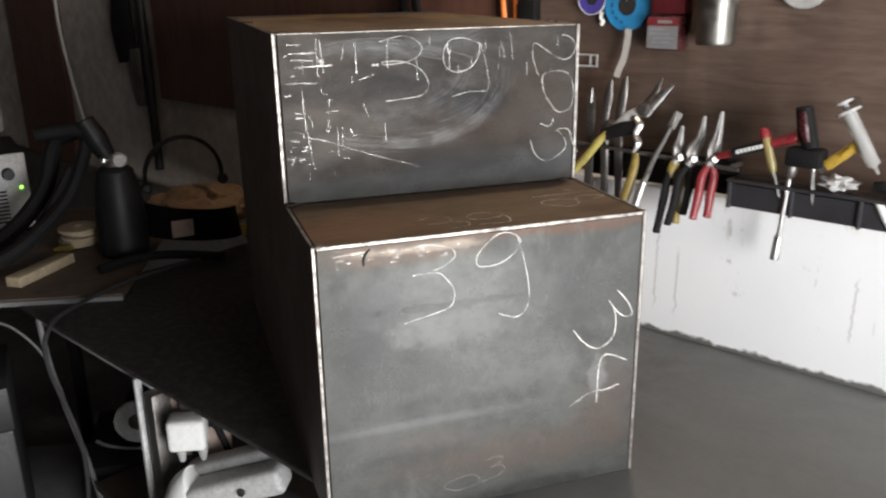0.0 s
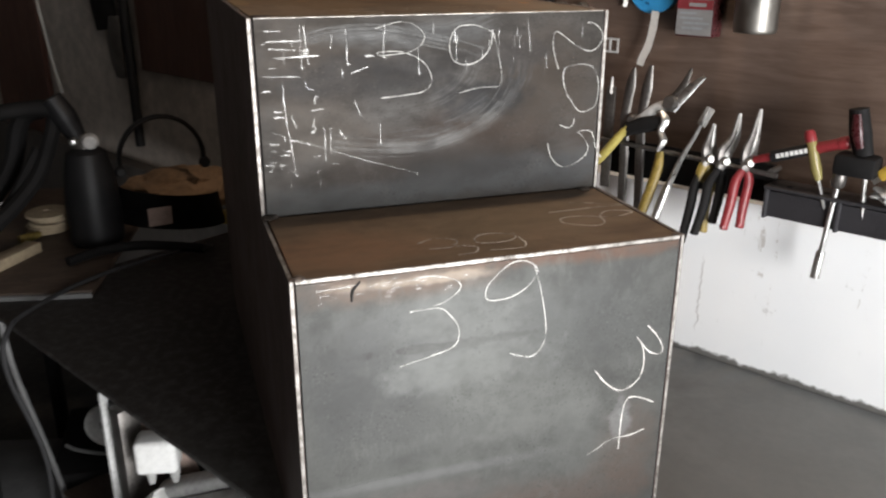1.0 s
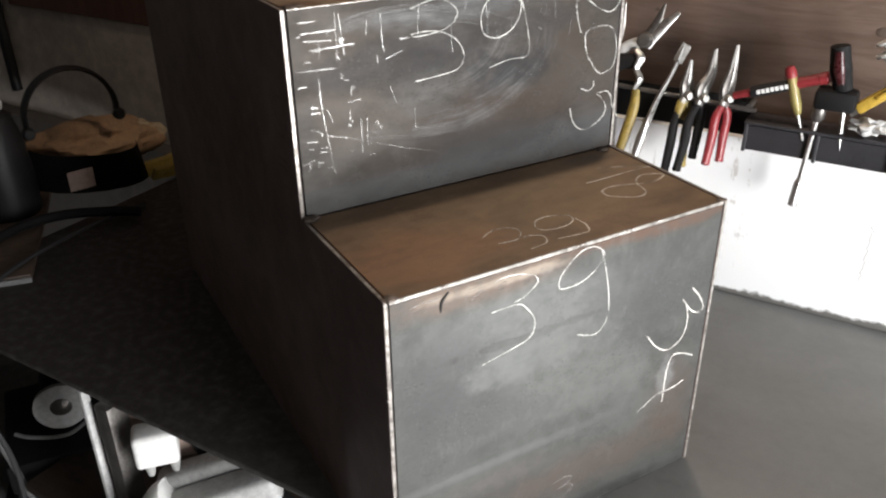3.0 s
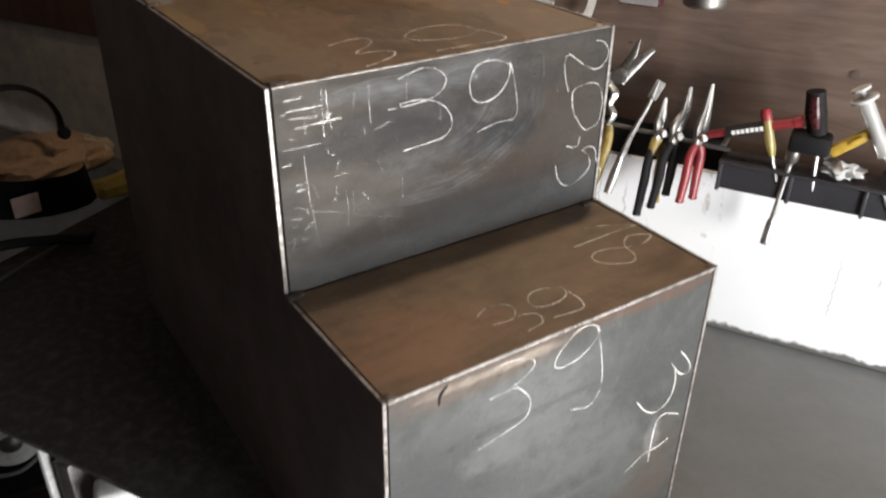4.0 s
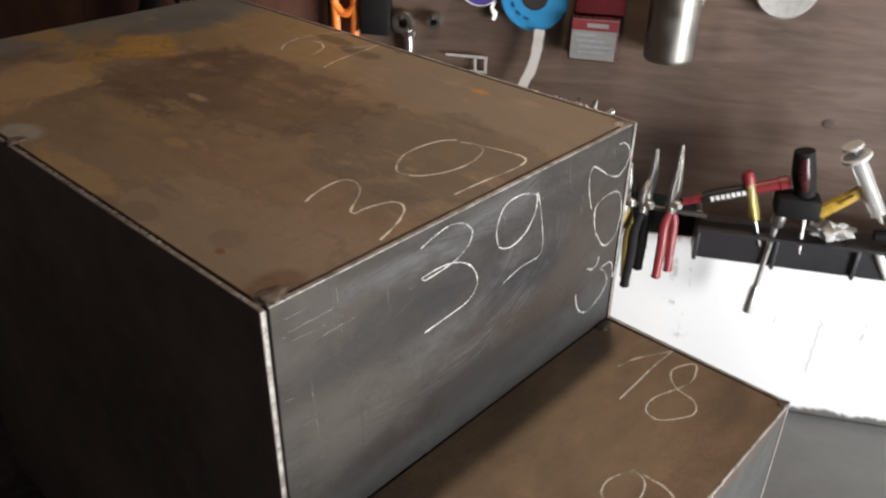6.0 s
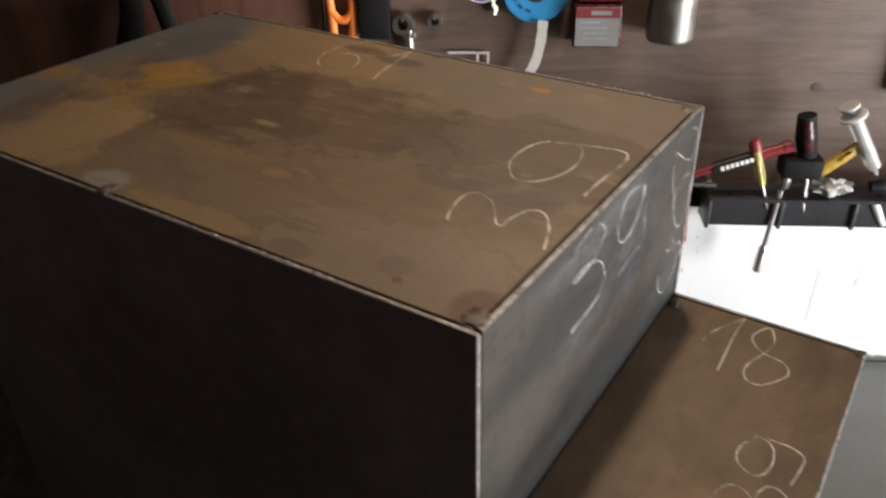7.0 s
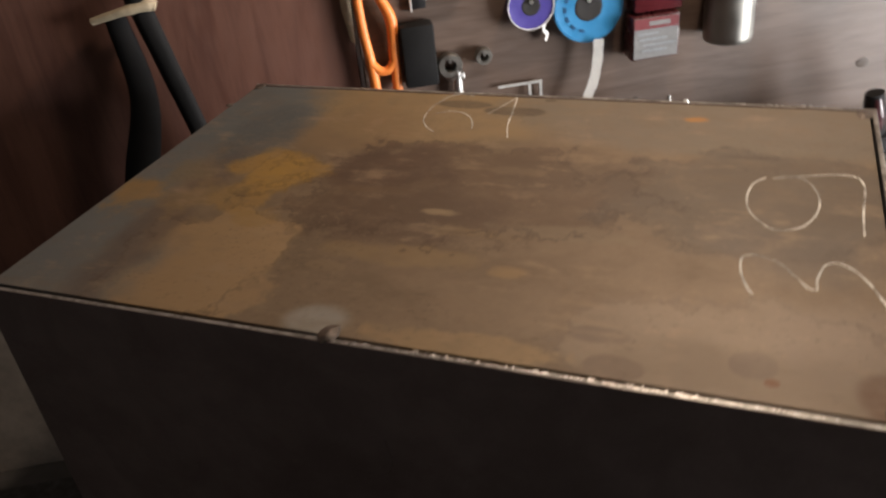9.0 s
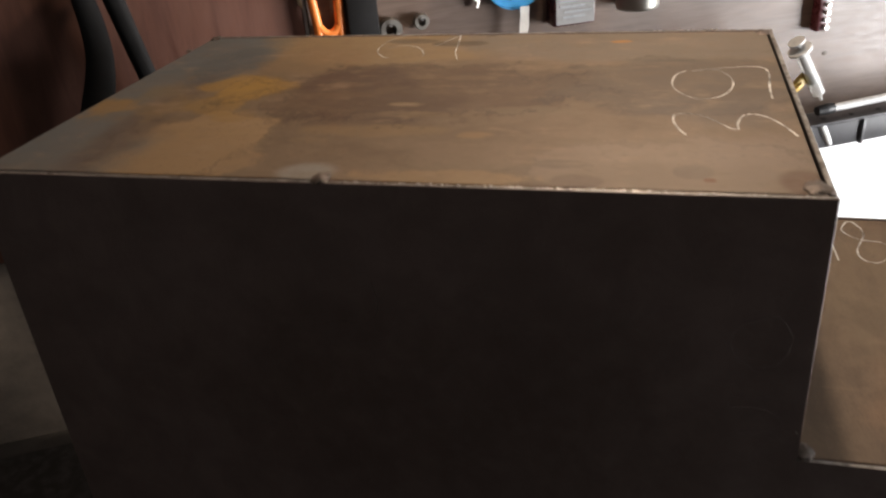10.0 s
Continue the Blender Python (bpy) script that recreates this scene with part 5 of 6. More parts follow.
th = reel("thread_tape_reel", -0.156, 1.371, 0.0275, M_PURPLE, M_WHITE, "violet reel of white thread-seal tape hung on a nail")
part("tape_end", tube(B(), [(0.018, -0.008, -0.022), (0.016, -0.008, -0.032), (0.020, -0.008, -0.038), (0.018, -0.008, -0.046)], [0.004, 0.003, 0.004, 0.003], 6, 0.4), M_PAPER, th, "frayed white tape end")
th = reel("blue_tape_reel", -0.086, 1.360, 0.0415, M_BLUE, M_BLUE, "blue reel of white seal tape hung on a nail")
bm = B()
ribbon(bm, [(0.010, -0.038), (0.008, -0.065), (0.003, -0.090), (-0.004, -0.106), (-0.008, -0.120)], 0.0125, lambda x, z, h: Vector((x, -0.022 - 0.1 * abs(z + 0.04) * 0.3, z)), 0, 6, 0.08)
bmesh.ops.solidify(bm, geom=bm.faces[:], thickness=0.0006)
part("tape_end", bm, M_PAPER, th, "loose white strip of tape")
for k in range(9):
    a = radians(60 + k * 24)
    bm = box(B(), (0, 0, 0), (0.0065, 0.0008, 0.0035))
    bm.transform(Matrix.Translation((math.cos(a) * 0.029, -0.0150, math.sin(a) * 0.029)) @ Matrix.Rotation(-a + radians(90), 4, "Y"))
    part("print_bar", bm, M_DEEPBLUE, th, "dark embossed print")


def hacksaw():
    th = thing("orange_hacksaw", on_board(-0.338, 0.022, 1.36), "orange hacksaw hung upright with its grip downwards", "hacksaw")
    part("grip", tube(B(), [(-0.016, 0, 0.20), (-0.019, 0, 0.10), (-0.018, 0, 0.02), (-0.013, 0, -0.035), (-0.012, 0, -0.09)], [0.005, 0.005, 0.0055, 0.006, 0.006], 10, 0.9, (1, 0, 0)), M_ORANGE, th)
    part("guard", tube(B(), [(0.000, 0, 0.20), (0.000, 0, 0.10), (0.004, 0, 0.055), (0.016, 0, 0.020), (0.015, 0, -0.02), (0.013, 0, -0.09)], [0.005, 0.005, 0.0055, 0.007, 0.006, 0.006], 10, 0.9, (1, 0, 0)), M_ORANGE, th)
    part("bridge", tube(B(), [(-0.013, 0, -0.030), (-0.004, 0, -0.040), (0.006, 0, -0.040), (0.015, 0, -0.030)], 0.0055, 10), M_ORANGE, th)
    part("frame_bar", box(B(), (0.0, 0.0, 0.29), (0.014, 0.006, 0.20), 0.002), M_ORANGE, th)
    part("blade", box(B(), (-0.022, 0.0, 0.30), (0.010, 0.001, 0.22)), M_IRON, th)


hacksaw()


def wall_oddments():
    # torn patch of bare fibre at the joint of the boards
    bm = B()
    pts = [(0.0, 0.12), (0.009, 0.12), (0.010, 0.06), (0.008, 0.02), (0.007, -0.012), (0.002, -0.008), (-0.003, 0.03), (-0.004, 0.08)]
    solo("torn_patch", slab(bm, pts, 0.003), M_PINE, on_board(-0.373, 0.009, 1.365), "pale torn fibre at the board joint", "torn patch", kind="structure")
    th = thing("sanding_block", on_board(-0.294, 0.022, 1.333), "black rubber sanding block leaning on the wall board", "sanding block")
    part("block", box(B(), (0, 0, 0), (0.040, 0.022, 0.075), 0.003), M_RUBBER, th)
    th = thing("hacksaw_blade_pack", on_board(-0.287, 0.014, 1.44), "black narrow holder with pale edges hung on the board", "blade holder")
    part("body", box(B(), (0, 0, 0), (0.017, 0.006, 0.11), 0.001), M_BLACK, th)
    part("edge", box(B(), (-0.009, 0, -0.002), (0.0018, 0.008, 0.112)), M_PALEGREY, th)
    part("edge", box(B(), (0.009, 0, 0.004), (0.0018, 0.008, 0.100)), M_PALEGREY, th)
    bm = B()
    box(bm, (0, 0, 0), (0.042, 0.012, 0.075), 0.004)
    bmesh.ops.subdivide_edges(bm, edges=bm.edges[:], cuts=2)
    for v in bm.verts:
        v.co += Vector((0, noise.noise(v.co * 90) * 0.005, 0))
    solo("clear_plastic_bag", bm, M_CLEAR, on_board(-0.247, 0.020, 1.445), "crinkled clear plastic bag of fittings hung on the board", "bag")
    g = "nuts on nails"
    for name, u, z, r, lab in (("ring_nut", -0.258, 1.313, 0.0155, "grey steel ring nut hung on a nail"), ("flange_nut", -0.216, 1.318, 0.0105, "small grey flange nut hung on a nail")):
        th = thing(name, on_board(u, 0.012, z), lab, "nut", g)
        part("ring", lathe(B(), [(r * 0.45, 0), (r * 0.92, 0), (r, 0.003), (r, 0.010), (r * 0.9, 0.013), (r * 0.5, 0.013), (r * 0.45, 0.010), (r * 0.45, 0)], TO_ROOM, 24), M_BRUSHED, th)
        part("nail", tube(B(), [(0, 0.010, r * 0.3), (0, -0.012, r * 0.4), (0, -0.016, r * 0.4)], 0.0018, 6), M_CHROME, th)
    th = thing("wing_bolt", on_board(-0.250, 0.020, 1.289), "short shiny bolt hung below the ring nut", "bolt", g)
    part("shank", tube(B(), [(0, 0, 0.018), (0, 0, 0.004), (0, 0, -0.020)], 0.0055, 12), M_CHROME, th)
    part("head", box(B(), (0, 0, 0.010), (0.018, 0.010, 0.010), 0.003), M_CHROME, th)
    # hinged red-tinted bit case with a printed card
    th = thing("drill_bit_case", on_board(-0.008, 0.024, 1.343), "red-tinted plastic bit case with a grey printed label", "case")
    part("lid", box(B(), (0.004, 0, 0.030), (0.060, 0.028, 0.052), 0.003), M_CLEARRED, th, "dark red clear lid")
    part("body", box(B(), (0, -0.002, -0.026), (0.060, 0.030, 0.055), 0.003), M_DARKRED, th)
    part("label", box(B(), (0, -0.0178, -0.026), (0.055, 0.001, 0.050), 0.0003, seg=1), M_LABEL, th, "grey printed label")
    part("label_band", box(B(), (0, -0.0186, -0.008), (0.055, 0.0008, 0.013)), M_TAGRED, th, "red header band")
    for k, (x, z, w) in enumerate(((-0.010, -0.020, 0.026), (-0.004, -0.027, 0.036), (0.004, -0.034, 0.040), (-0.002, -0.041, 0.032))):
        part("print_bar", box(B(), (x, -0.0187, z), (w, 0.0006, 0.003)), M_TAGGREY, th, "grey print line")
    part("print_bar", box(B(), (0.004, -0.0192, -0.008), (0.026, 0.0006, 0.005)), M_LABEL, th, "pale print line")
    # steel cup with brushes and bits
    th = thing("steel_cup", on_board(0.083, 0.042, 1.302), "brushed steel cup screwed to the wall holding brushes", "cup")
    r = 0.0295
    part("cup", lathe(B(), [(0, 0), (r * 0.94, 0), (r * 0.98, 0.002), (r, 0.006), (r, 0.084), (r * 0.97, 0.084), (r * 0.95, 0.006), (0, 0.005)], None, 40), M_BRUSHED, th)
    part("rolled_rim", lathe(B(), [(r * 0.97, 0.0840), (r * 1.02, 0.0835), (r * 1.035, 0.0850), (r * 1.02, 0.0865), (r * 0.97, 0.0860), (r * 0.97, 0.0840)], None, 40), M_CHROME, th)
    solo("cup_brush", tube(tube(B(), [(-0.008, 0, 0.02), (-0.012, 0.004, 0.10), (-0.016, 0.006, 0.16)], [0.010, 0.012, 0.009], 10, 0.5), [(0.004, 0.0, 0.02), (0.002, 0.0, 0.09), (0.001, 0.0, 0.13)], [0.004, 0.008, 0.008], 8),
         M_CARD, on_board(0.083, 0.042, 1.308), "brown-handled brush standing in the steel cup", "brush")
    for k, (x, y, lean) in enumerate(((0.012, -0.012, 10), (0.020, 0.006, 16), (-0.018, -0.012, -8), (0.0, 0.016, 4))):
        solo("steel_bit", tube(B(), [(0, 0, 0.0), (math.sin(radians(lean)) * 0.06, 0, 0.06), (math.sin(radians(lean)) * 0.115, 0, 0.115)], [0.003, 0.004, 0.0045], 8),
             M_IRON, on_board(0.083 + x * 0.55, 0.042 - y * 0.6, 1.310), "steel drill bit standing in the cup", "drill bit", "bits in the cup")
    th = thing("grey_disc_roll", on_board(0.205, 0.014, 1.392), "grey round grinding disc hung on a nail", "grinding disc")
    part("disc", lathe(B(), [(0.010, 0), (0.034, 0), (0.036, 0.003), (0.036, 0.012), (0.034, 0.015), (0.012, 0.013), (0.010, 0.010), (0.010, 0)], TO_ROOM, 36), M_GREY, th)
    part("nail", tube(B(), [(0, 0.010, 0.006), (0, -0.014, 0.008), (0, -0.018, 0.008)], 0.002, 6), M_CHROME, th)
    th = thing("hinge_plate", on_board(-0.172, 0.016, 1.268), "small pale steel plate with a square hole on the board", "plate")
    bm = box(B(), (0.0, 0, 0.006), (0.056, 0.002, 0.003))
    box(bm, (0.026, 0, -0.004), (0.003, 0.002, 0.022))
    box(bm, (0.0, 0, -0.014), (0.056, 0.002, 0.003))
    box(bm, (0.012, 0, -0.004), (0.003, 0.002, 0.022))
    part("frame", bm, M_PALEGREY, th)
    th = thing("terminal_strip", on_board(0.398, 0.020, 1.262), "dark red screw strip with bright heads hung on the board", "terminal strip")
    part("strip", box(B(), (0, 0, 0), (0.018, 0.018, 0.078), 0.002), M_DARKRED, th)
    for k in range(7):
        part("screw", lathe(B(), [(0, 0.010), (0.0035, 0.010), (0.004, 0.008), (0.004, 0.0), (0, 0.0)], Matrix.Translation((0.004, -0.004, -0.033 + k * 0.011)) @ TO_ROOM, 10), M_CHROME, th)
    for u, z, r in ((0.292, 1.228, 0.008), (0.424, 1.182, 0.0045), (-0.02, 1.228, 0.003)):
        bm = B()
        s = bmesh.ops.create_icosphere(bm, subdivisions=2, radius=r)
        bmesh.ops.scale(bm, vec=(1.2, 0.12, 0.85), verts=s["verts"])
        solo("knot_hole", bm, M_SIDEBOARD, on_board(u, 0.0102, z), "dark knot hole in the laminate board", "hole", kind="structure")
    # long dark tool with a pale cross handle hung on the red-brown board
    th = thing("hanging_pry_bar", on_board(-0.60, 0.03, 1.43), "dark bar with a pale cross handle hung on the brown board", "bar")
    part("cross_handle", tube(B(), [(-0.045, 0, -0.004), (-0.01, -0.004, 0.003), (0.018, 0, 0.006), (0.026, 0, 0.004)], [0.004, 0.005, 0.0085, 0.006], 10), M_PINE, th)
    part("bar", tube(B(), [(0.006, 0, 0.02), (0.020, 0, -0.06), (0.040, 0, -0.18), (0.046, 0, -0.30)], [0.013, 0.012, 0.011, 0.011], 10, 0.5, (1, 0, 0)), M_RUBBER, th)
    part("strap", tube(B(), [(-0.02, 0, 0.0), (-0.016, 0, -0.10), (-0.05, 0, -0.22), (-0.04, 0, -0.34)], [0.012, 0.016, 0.022, 0.018], 8, 0.3, (1, 0, 0)), M_RUBBER, th)


wall_oddments()


# ---- the dark corner on the side table ----
ON = BENCH + 0.0135


def welder():
    m = Matrix.Translation((-0.545, 1.43, ON)) @ Matrix.Rotation(radians(14), 4, "Z")
    th = thing("welding_machine", m, "small grey welding machine with a vented front, lit green", "welder")
    part("case", box(B(), (0, 0.14, 0.105), (0.15, 0.28, 0.20), 0.006), M_BLACK, th)
    part("front_panel", box(B(), (0, -0.004, 0.108), (0.146, 0.008, 0.19), 0.003), M_PALEGREY, th, "pale grey front panel")
    for k in range(9):
        part("vent", box(B(), (-0.022, -0.009, 0.035 + k * 0.0095), (0.085, 0.002, 0.0045)), M_GAP, th)
    part("knob", lathe(B(), [(0, 0.022), (0.012, 0.022), (0.014, 0.018), (0.015, 0), (0, 0)], Matrix.Translation((0.03, -0.008, 0.155)) @ TO_ROOM, 18), M_BLACK, th)
    part("lamp", lathe(B(), [(0, 0.005), (0.003, 0.004), (0.004, 0), (0, 0)], Matrix.Translation((0.055, -0.008, 0.118)) @ TO_ROOM, 12), M_LED, th, "lit green lamp")
    part("handle", tube(B(), [(0, 0.04, 0.20), (0, 0.05, 0.245), (0, 0.20, 0.245), (0, 0.22, 0.20)], 0.011, 8), M_BLACK, th)
    for x in (-0.06, 0.06):
        for y in (0.02, 0.25):
            part("foot", box(B(), (x, y, 0.003), (0.02, 0.02, 0.006)), M_RUBBER, th)


welder()


def corner_things():
    th = thing("rotary_grinder", Matrix.Translation((-0.252, 1.17, ON)), "black hand grinder standing on end with metal fittings", "grinder")
    part("body", lathe(B(), [(0, 0), (0.050, 0), (0.055, 0.006), (0.056, 0.08), (0.050, 0.15), (0.040, 0.195), (0.024, 0.208), (0, 0.21)], None, 24), M_BLACK, th)
    part("collar", lathe(B(), [(0, 0.19), (0.024, 0.19), (0.026, 0.20), (0.024, 0.225), (0.014, 0.235), (0, 0.236)], None, 20), M_IRON, th)
    part("knob", lathe(B(), [(0, 0), (0.015, 0), (0.017, 0.004), (0.013, 0.016), (0, 0.018)], Matrix.Translation((0.014, -0.020, 0.222)) @ TO_ROOM, 18), M_PALEGREY, th)
    part("fitting", lathe(B(), [(0, 0), (0.008, 0), (0.009, 0.006), (0.006, 0.02), (0, 0.022)], Matrix.Translation((-0.018, -0.020, 0.225)) @ TO_ROOM, 14), M_CHROME, th)
    part("side_handle", tube(B(), [(-0.02, 0, 0.24), (-0.05, 0.0, 0.285), (-0.10, 0.0, 0.290), (-0.15, 0.0, 0.285)], [0.012, 0.018, 0.016, 0.016], 12), M_RUBBER, th)
    part("head", tube(B(), [(-0.01, 0, 0.225), (-0.03, 0, 0.27), (-0.05, 0, 0.31)], [0.018, 0.026, 0.022], 12), M_BLACK, th)
    # face shield: hoop, side knobs, dark visor
    m = Matrix.Translation((-0.098, 1.22, ON + 0.05)) @ Matrix.Rotation(radians(12), 4, "Z")
    th = thing("face_shield", m, "black grinding face shield with a head hoop, lying on the table", "face shield")
    arc = [(math.cos(radians(a)) * 0.090 - 0.006, 0.0, 0.108 + math.sin(radians(a)) * 0.094) for a in range(-10, 195, 18)]
    part("hoop", tube(B(), arc, 0.014, 8, 0.36, (0, 1, 0)), M_BLACK, th)
    for s in (-1, 1):
        part("side_knob", lathe(B(), [(0, 0.012), (0.009, 0.012), (0.012, 0.008), (0.013, 0), (0, 0)], Matrix.Translation((s * 0.090 - 0.006, -0.004, 0.092)) @ TO_ROOM, 16), M_BLACK, th)
    bm = B()
    rows = []
    for i in range(9):
        a = radians(180 + i * 22.5)
        rows.append([bm.verts.new((math.cos(a) * (0.115 - z * 0.15), math.sin(a) * 0.085, z - 0.018 * math.cos(a))) for z in (-0.032, 0.01, 0.045)])
    for p, q in zip(rows, rows[1:]):
        for k in range(2):
            bm.faces.new((p[k], q[k], q[k + 1], p[k + 1]))
    bmesh.ops.solidify(bm, geom=bm.faces[:], thickness=0.003)
    part("visor", bm, M_RUBBER, th, "dark visor")
    part("label", box(B(), (-0.040, -0.0815, 0.004), (0.050, 0.003, 0.040), 0.001), M_PINK, th, "pale sticker")
    # crumpled brown packaging behind the shield
    for k, (x, y, z, s, mm, lab) in enumerate(((-0.06, 1.33, 0.055, (0.13, 0.07, 0.055), M_CARD, "crumpled brown packing paper behind the face shield"),
                                               (0.02, 1.37, 0.04, (0.07, 0.05, 0.04), M_PINE, "crumpled tan packing paper against the wall"))):
        bm = B()
        q = bmesh.ops.create_icosphere(bm, subdivisions=4, radius=1)
        for v in q["verts"]:
            v.co *= 1 + 0.28 * noise.noise(v.co * 2.6 + Vector((k * 9, 0, 0))) + 0.1 * noise.noise(v.co * 8)
            v.co.z = max(v.co.z, -0.95)
        bmesh.ops.scale(bm, vec=s, verts=q["verts"])
        solo("packing_paper", bm, mm, Matrix.Translation((x, y, ON + z * 0.95)), lab, "packing paper", smooth=True)
    solo("yellow_cloth", slab(slab(B(), [(-0.05, 0.0), (0.06, 0.0), (0.07, 0.055), (0.0, 0.035), (-0.05, 0.03)], 0.02), [(-0.04, 0.0), (0.05, 0.0), (0.05, 0.03), (-0.03, 0.02)], 0.06), M_OLIVE,
         Matrix.Translation((0.065, 1.25, BENCH + 0.001)), "folded dirty yellow cloth on the bench", "cloth")
    # short pine offcut and a stack of sanding discs
    m = Matrix.Translation((-0.42, 1.072, ON + 0.011)) @ Matrix.Rotation(radians(57), 4, "Z")
    solo("pine_offcut", box(B(), (0, 0, 0), (0.17, 0.036, 0.022), 0.002), M_PINE, m, "short dusty pine offcut on the side table", "wood offcut")
    th = thing("sanding_disc_stack", Matrix.Translation((-0.355, 1.28, ON)), "uneven stack of pale sanding discs on the side table", "sanding discs")
    for k in range(5):
        bm = lathe(B(), [(0.008, 0), (0.045, 0), (0.046, 0.003), (0.045, 0.007), (0.010, 0.009), (0.008, 0)], Matrix.Translation((random.uniform(-0.008, 0.008), random.uniform(-0.008, 0.008), k * 0.0095)) @ Matrix.Rotation(radians(random.uniform(-4, 4)), 4, "X"), 24)
        part("disc", bm, M_PINE, th)
    solo("brass_nozzle", tube(B(), [(0, 0, 0.010), (0.02, 0.01, 0.010), (0.04, 0.02, 0.012)], [0.009, 0.010, 0.006], 10), M_OLIVE, Matrix.Translation((-0.41, 1.20, ON)), "small brass nozzle on the side table", "nozzle")

    def cable(name, pts, r, m, label):
        return solo(name, tube(B(), pts, r, 8, per=8), m, Matrix(), label, "cable", "cables and hoses")
    cable("black_hose", [(-0.58, 1.02, 0.83), (-0.46, 1.08, 0.87), (-0.36, 1.16, 0.95), (-0.31, 1.17, 1.05), (-0.30, 1.18, 1.10)], 0.016, M_RUBBER, "thick black welding hose drooping over the side table")
    cable("black_hose", [(-0.62, 1.10, 0.83), (-0.50, 1.14, 0.85), (-0.42, 1.16, 0.90), (-0.34, 1.18, 1.02)], 0.012, M_RUBBER, "black welding hose drooping over the side table")
    cable("black_hose", [(-0.66, 1.18, 0.84), (-0.52, 1.20, 0.86), (-0.42, 1.26, 0.95), (-0.38, 1.28, 1.06), (-0.33, 1.26, 1.09)], 0.020, M_RUBBER, "thick black welding hose drooping over the side table")
    cable("black_hose", [(-0.30, 1.02, 0.826), (-0.24, 1.06, 0.828), (-0.17, 1.07, 0.828), (-0.10, 1.05, 0.826), (-0.04, 1.02, 0.824)], 0.010, M_RUBBER, "thick black hose lying across the side table")
    cable("grey_cable", [(-0.02, 1.08, BENCH + 0.010), (-0.12, 1.02, BENCH + 0.020), (-0.25, 0.93, BENCH + 0.020), (-0.34, 0.84, BENCH + 0.012), (-0.375, 0.765, BENCH + 0.006), (-0.385, 0.74, 0.74), (-0.35, 0.74, 0.55), (-0.36, 0.72, 0.3), (-0.30, 0.70, 0.02)], 0.0045, M_CABLE, "grey cable running over the bench edge to the floor")
    cable("grey_cable", [(-0.42, 0.93, 0.78), (-0.41, 0.92, 0.65), (-0.37, 0.90, 0.45), (-0.33, 0.85, 0.25), (-0.28, 0.80, 0.02)], 0.006, M_DULLGREY, "dull grey strap hanging below the side table")
    cable("grey_cable", [(-0.60, 0.98, 0.72), (-0.50, 0.95, 0.76), (-0.43, 0.93, 0.70), (-0.40, 0.93, 0.60)], 0.0028, M_DULLGREY, "thin grey cable looping below the side table")
    for k, x in enumerate((-0.62,)):
        cable("grey_cable", [(x, 0.95, 0.79), (x + 0.01, 0.93, 0.55), (x + 0.05 + k * 0.02, 0.90, 0.3), (x + 0.09, 0.86, 0.02)], 0.011, M_CABLE, "grey cable hanging below the side table")
    # upright conduit, hanging bits and the power strip on the wall
    solo("conduit_pipe", tube(B(), [(0, 0, 0.85), (0, 0, 1.4), (0, 0, 2.3)], 0.014, 12), M_BLACK, on_board(-1.735, 0.02, 0), "dark upright conduit on the wall", "pipe")
    th = thing("hanging_gloves", on_board(-1.83, 0.03, 1.08), "dark work gloves hung on a hook beside the pipe", "gloves")
    part("glove", tube(B(), [(0, 0, 0.30), (-0.01, 0, 0.2), (0.0, 0, 0.10)], [0.045, 0.06, 0.05], 10, 0.4, (1, 0, 0)), M_RUBBER, th)
    part("glove", tube(B(), [(0.05, 0, 0.14), (0.06, -0.01, 0.06), (0.05, 0, -0.03)], [0.03, 0.035, 0.025], 10, 0.4, (1, 0, 0)), M_IRON, th)
    part("hook", tube(B(), [(0, 0.03, 0.33), (0, -0.02, 0.33), (0, -0.02, 0.29)], 0.005, 6), M_CHROME, th)
    th = thing("power_strip", on_board(-3.06, 0.02, 0.92), "white power strip hung upright with a black plug", "power strip")
    part("body", box(B(), (0, 0, 0.06), (0.075, 0.04, 0.30), 0.012), M_WHITE, th)
    for k in range(3):
        part("socket", lathe(B(), [(0, 0.003), (0.022, 0.003), (0.026, 0.0045), (0.028, 0), (0, 0)], Matrix.Translation((0, -0.02, -0.03 + k * 0.085)) @ TO_ROOM, 20), M_GREY, th)
    part("plug", tube(B(), [(0, -0.02, 0.055), (-0.01, -0.05, 0.05), (-0.06, -0.055, 0.06)], [0.02, 0.018, 0.006], 10), M_BLACK, th)
    solo("white_cable", tube(B(), [(0, 0, 2.2), (0.01, 0, 1.6), (-0.01, 0, 1.3), (0.03, 0, 1.1), (0.08, 0, 0.95)], 0.005, 6), M_WHITE, on_board(-2.30, 0.02, 0), "thin white cord hanging down the wall", "cable")


corner_things()


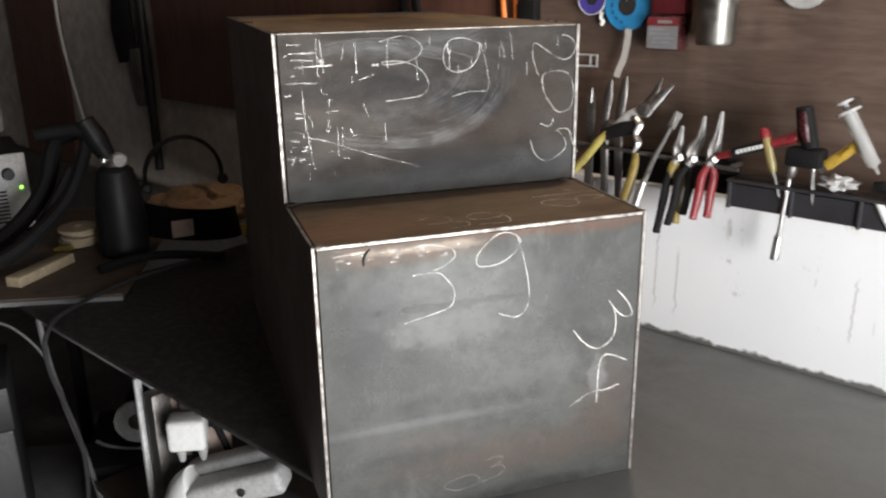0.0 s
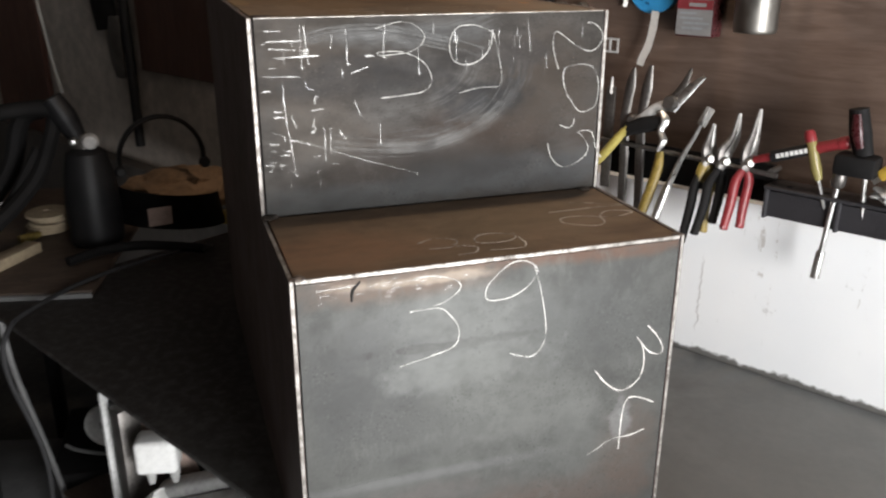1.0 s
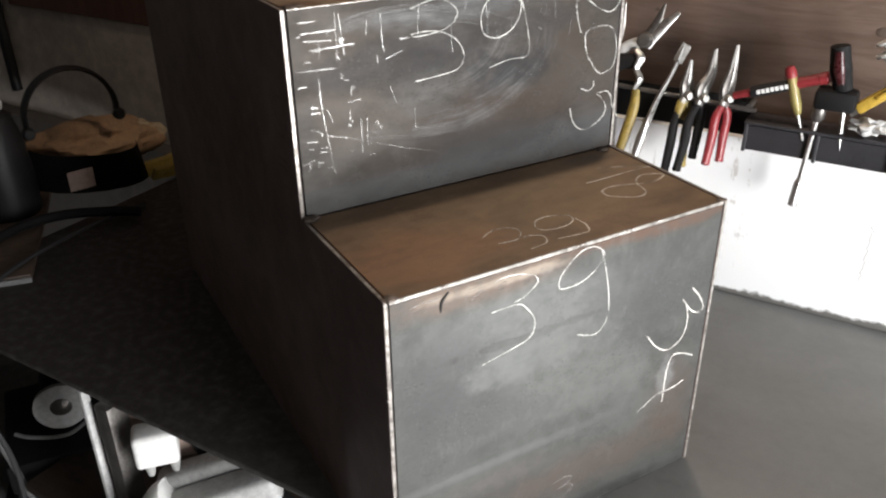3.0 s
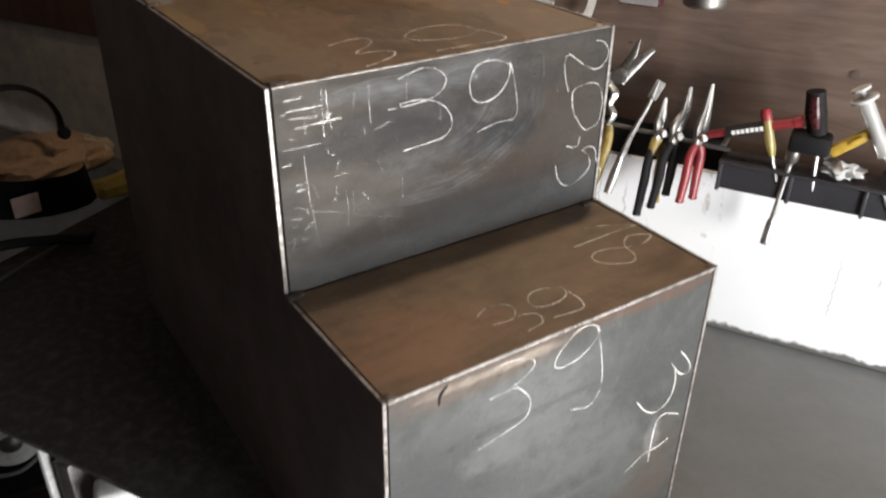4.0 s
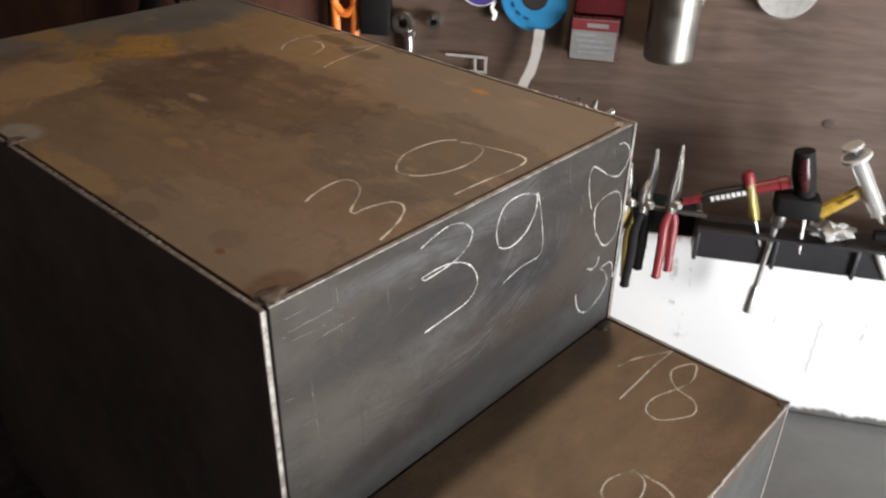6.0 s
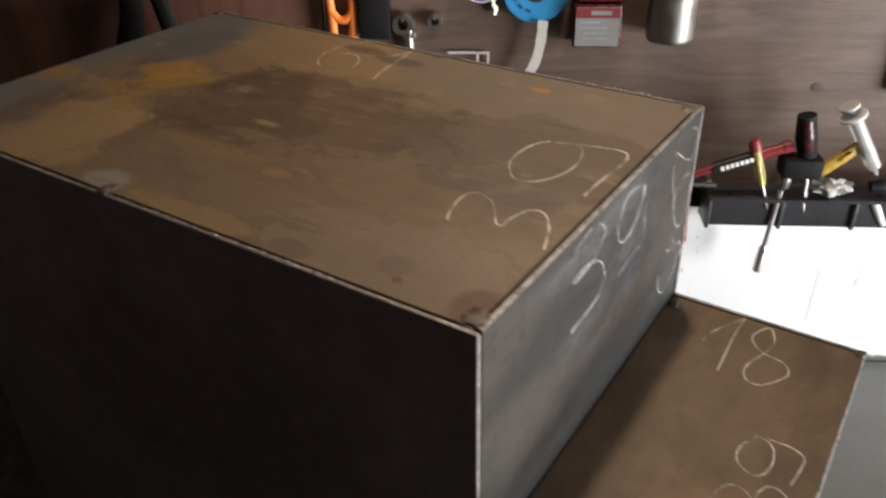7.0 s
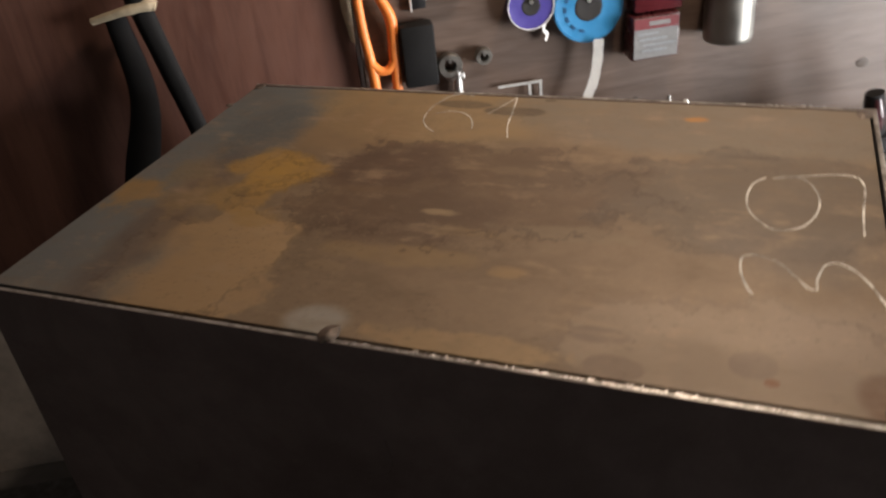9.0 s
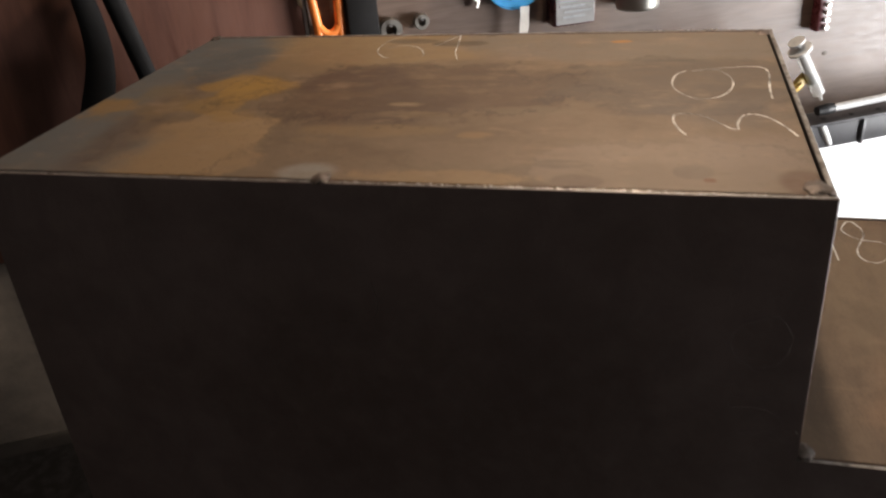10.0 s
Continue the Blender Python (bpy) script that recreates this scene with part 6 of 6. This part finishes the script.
# ---- under the bench ----
def under_bench():
    m = Matrix.Translation((-0.152, 0.49, 0.695)) @ Matrix.Rotation(radians(-12), 4, "Z")
    th = thing("white_switch_box", m, "white plastic switch box fixed under the bench edge", "switch box")
    part("box", box(B(), (0, 0, 0), (0.062, 0.045, 0.056), 0.008, seg=3), M_WHITE, th)
    part("back_board", box(B(), (0.01, 0.055, -0.01), (0.10, 0.012, 0.13), 0.002), M_PINK, th, "pinkish fibreboard backing")
    for x in (-0.02, 0.03):
        part("gland", tube(B(), [(x * 0.7, 0, -0.026), (x * 0.7, 0, -0.040), (x * 0.7, 0, -0.055)], [0.010, 0.008, 0.005], 10), M_GREY, th)
    part("bracket", box(B(), (0, 0.040, 0.050), (0.03, 0.03, 0.065), 0.002), M_IRON, th)
    # bulky pale power tool on the lower shelf
    m = Matrix.Translation((-0.135, 0.475, 0.4095)) @ Matrix.Rotation(radians(-25), 4, "Z")
    th = thing("angle_drill", m, "off-white power drill with vents on the lower shelf", "power drill")
    part("base", box(B(), (0, 0, 0.02), (0.22, 0.16, 0.04), 0.01), M_IRON, th)
    part("motor", tube(B(), [(-0.03, -0.02, 0.03), (-0.025, -0.02, 0.10), (-0.005, -0.02, 0.18), (0.01, -0.02, 0.20)], [0.050, 0.056, 0.052, 0.040], 18, 0.9, (1, 0, 0)), M_WHITE, th, "off-white motor housing")
    part("arm", box(B(), (0.075, -0.035, 0.215), (0.17, 0.055, 0.045), 0.012, Matrix.Rotation(radians(-17), 4, "Y"), 3), M_PALEGREY, th)
    part("arm_side", box(B(), (0.055, 0.015, 0.222), (0.18, 0.05, 0.045), 0.014, Matrix.Rotation(radians(-17), 4, "Y"), 3), M_GREY, th)
    for k in range(7):
        part("vent", box(B(), (-0.030 + k * 0.003, -0.0705, 0.085 + k * 0.010), (0.040, 0.004, 0.0045)), M_GAP, th)
    part("screw", lathe(B(), [(0, 0.004), (0.006, 0.004), (0.007, 0), (0, 0)], Matrix.Translation((0.09, -0.064, 0.222)) @ TO_ROOM, 12), M_IRON, th)
    part("chuck", lathe(B(), [(0, -0.02), (0.050, -0.02), (0.056, -0.012), (0.056, 0.012), (0.050, 0.02), (0, 0.02)], Matrix.Translation((0.125, -0.03, 0.155)) @ TO_ROOM, 28), M_RUBBER, th, "black round guard")
    part("cable", tube(B(), [(-0.02, 0.02, 0.16), (-0.03, 0.05, 0.24), (0.0, 0.06, 0.27), (0.03, 0.05, 0.22)], 0.006, 8), M_RUBBER, th)
    # small motor with a pale pulley, on a crate behind the bench leg
    th = thing("pulley_motor", Matrix.Translation((-0.257, 1.0, 0.420)) @ Matrix.Rotation(radians(-8), 4, "Z"), "small motor with a pale steel pulley on a crate", "motor")
    part("pulley", lathe(B(), [(0.020, -0.008), (0.046, -0.008), (0.050, -0.004), (0.050, 0.006), (0.020, 0.006), (0.020, -0.008)], Matrix.Translation((0, -0.04, 0.065)) @ TO_ROOM, 32), M_PALEGREY, th, "pale steel pulley")
    part("hub", lathe(B(), [(0, -0.006), (0.020, -0.006), (0.022, 0.004), (0.012, 0.012), (0, 0.013)], Matrix.Translation((0, -0.04, 0.065)) @ TO_ROOM, 20), M_IRON, th)
    part("housing", lathe(B(), [(0, -0.12), (0.035, -0.12), (0.042, -0.11), (0.042, 0.025), (0.03, 0.03), (0, 0.03)], Matrix.Translation((0.0, 0.0, 0.065)) @ TO_ROOM, 24), M_RUBBER, th)
    part("foot", box(B(), (0, 0.05, 0.012), (0.08, 0.12, 0.024), 0.003), M_IRON, th)
    part("guard", tube(B(), [(-0.09, -0.05, 0.03), (-0.06, -0.06, 0.02), (0.0, -0.06, 0.008), (0.05, -0.05, 0.03)], 0.004, 8), M_DULLGREY, th, "bent grey guard bar")
    # clutter on the floor
    for x, y, s, r, mm, lab in ((-0.36, 0.62, (0.22, 0.10, 0.06), 20, M_PALEGREY, "pale long box on the floor"), (-0.20, 0.75, (0.3, 0.2, 0.10), -10, M_GREY, "grey tool case on the floor"),
                                (-0.26, 1.03, (0.22, 0.26, 0.419), -4, M_RUBBER, "black crate under the bench carrying a small motor"), (-0.62, 1.05, (0.20, 0.25, 0.62), 8, M_CABLE, "tall dark grey crate below the side table"), (-0.50, 1.25, (0.25, 0.3, 0.22), -15, M_DULLGREY, "grey crate below the side table")):
        t = thing("storage_box", Matrix.Translation((x, y, 0)) @ Matrix.Rotation(radians(r), 4, "Z"), lab, "box", "boxes on the floor")
        part("body", box(B(), (0, 0, s[2] * 0.42), (s[0], s[1], s[2] * 0.84), 0.008), mm, t)
        part("lid", box(B(), (0, 0, s[2] * 0.92), (s[0] * 1.03, s[1] * 1.03, s[2] * 0.16), 0.006), mm, t)
    for k in range(5):
        a = [(-0.45 + 0.09 * k + random.uniform(-0.05, 0.05), 0.5 + random.uniform(0, 0.3), 0.012) for _ in range(1)][0]
        pts = [(a[0] + math.cos(j * 1.1 + k) * 0.12 * (1 + 0.2 * k), a[1] + math.sin(j * 1.1 + k) * 0.09, 0.012 + 0.004 * (j % 3)) for j in range(7)]
        solo("floor_cable", tube(B(), pts, 0.006, 6), M_DULLGREY if k % 2 else M_CABLE, Matrix(), "loose cable coiled on the floor", "cable", "cables and hoses")


under_bench()


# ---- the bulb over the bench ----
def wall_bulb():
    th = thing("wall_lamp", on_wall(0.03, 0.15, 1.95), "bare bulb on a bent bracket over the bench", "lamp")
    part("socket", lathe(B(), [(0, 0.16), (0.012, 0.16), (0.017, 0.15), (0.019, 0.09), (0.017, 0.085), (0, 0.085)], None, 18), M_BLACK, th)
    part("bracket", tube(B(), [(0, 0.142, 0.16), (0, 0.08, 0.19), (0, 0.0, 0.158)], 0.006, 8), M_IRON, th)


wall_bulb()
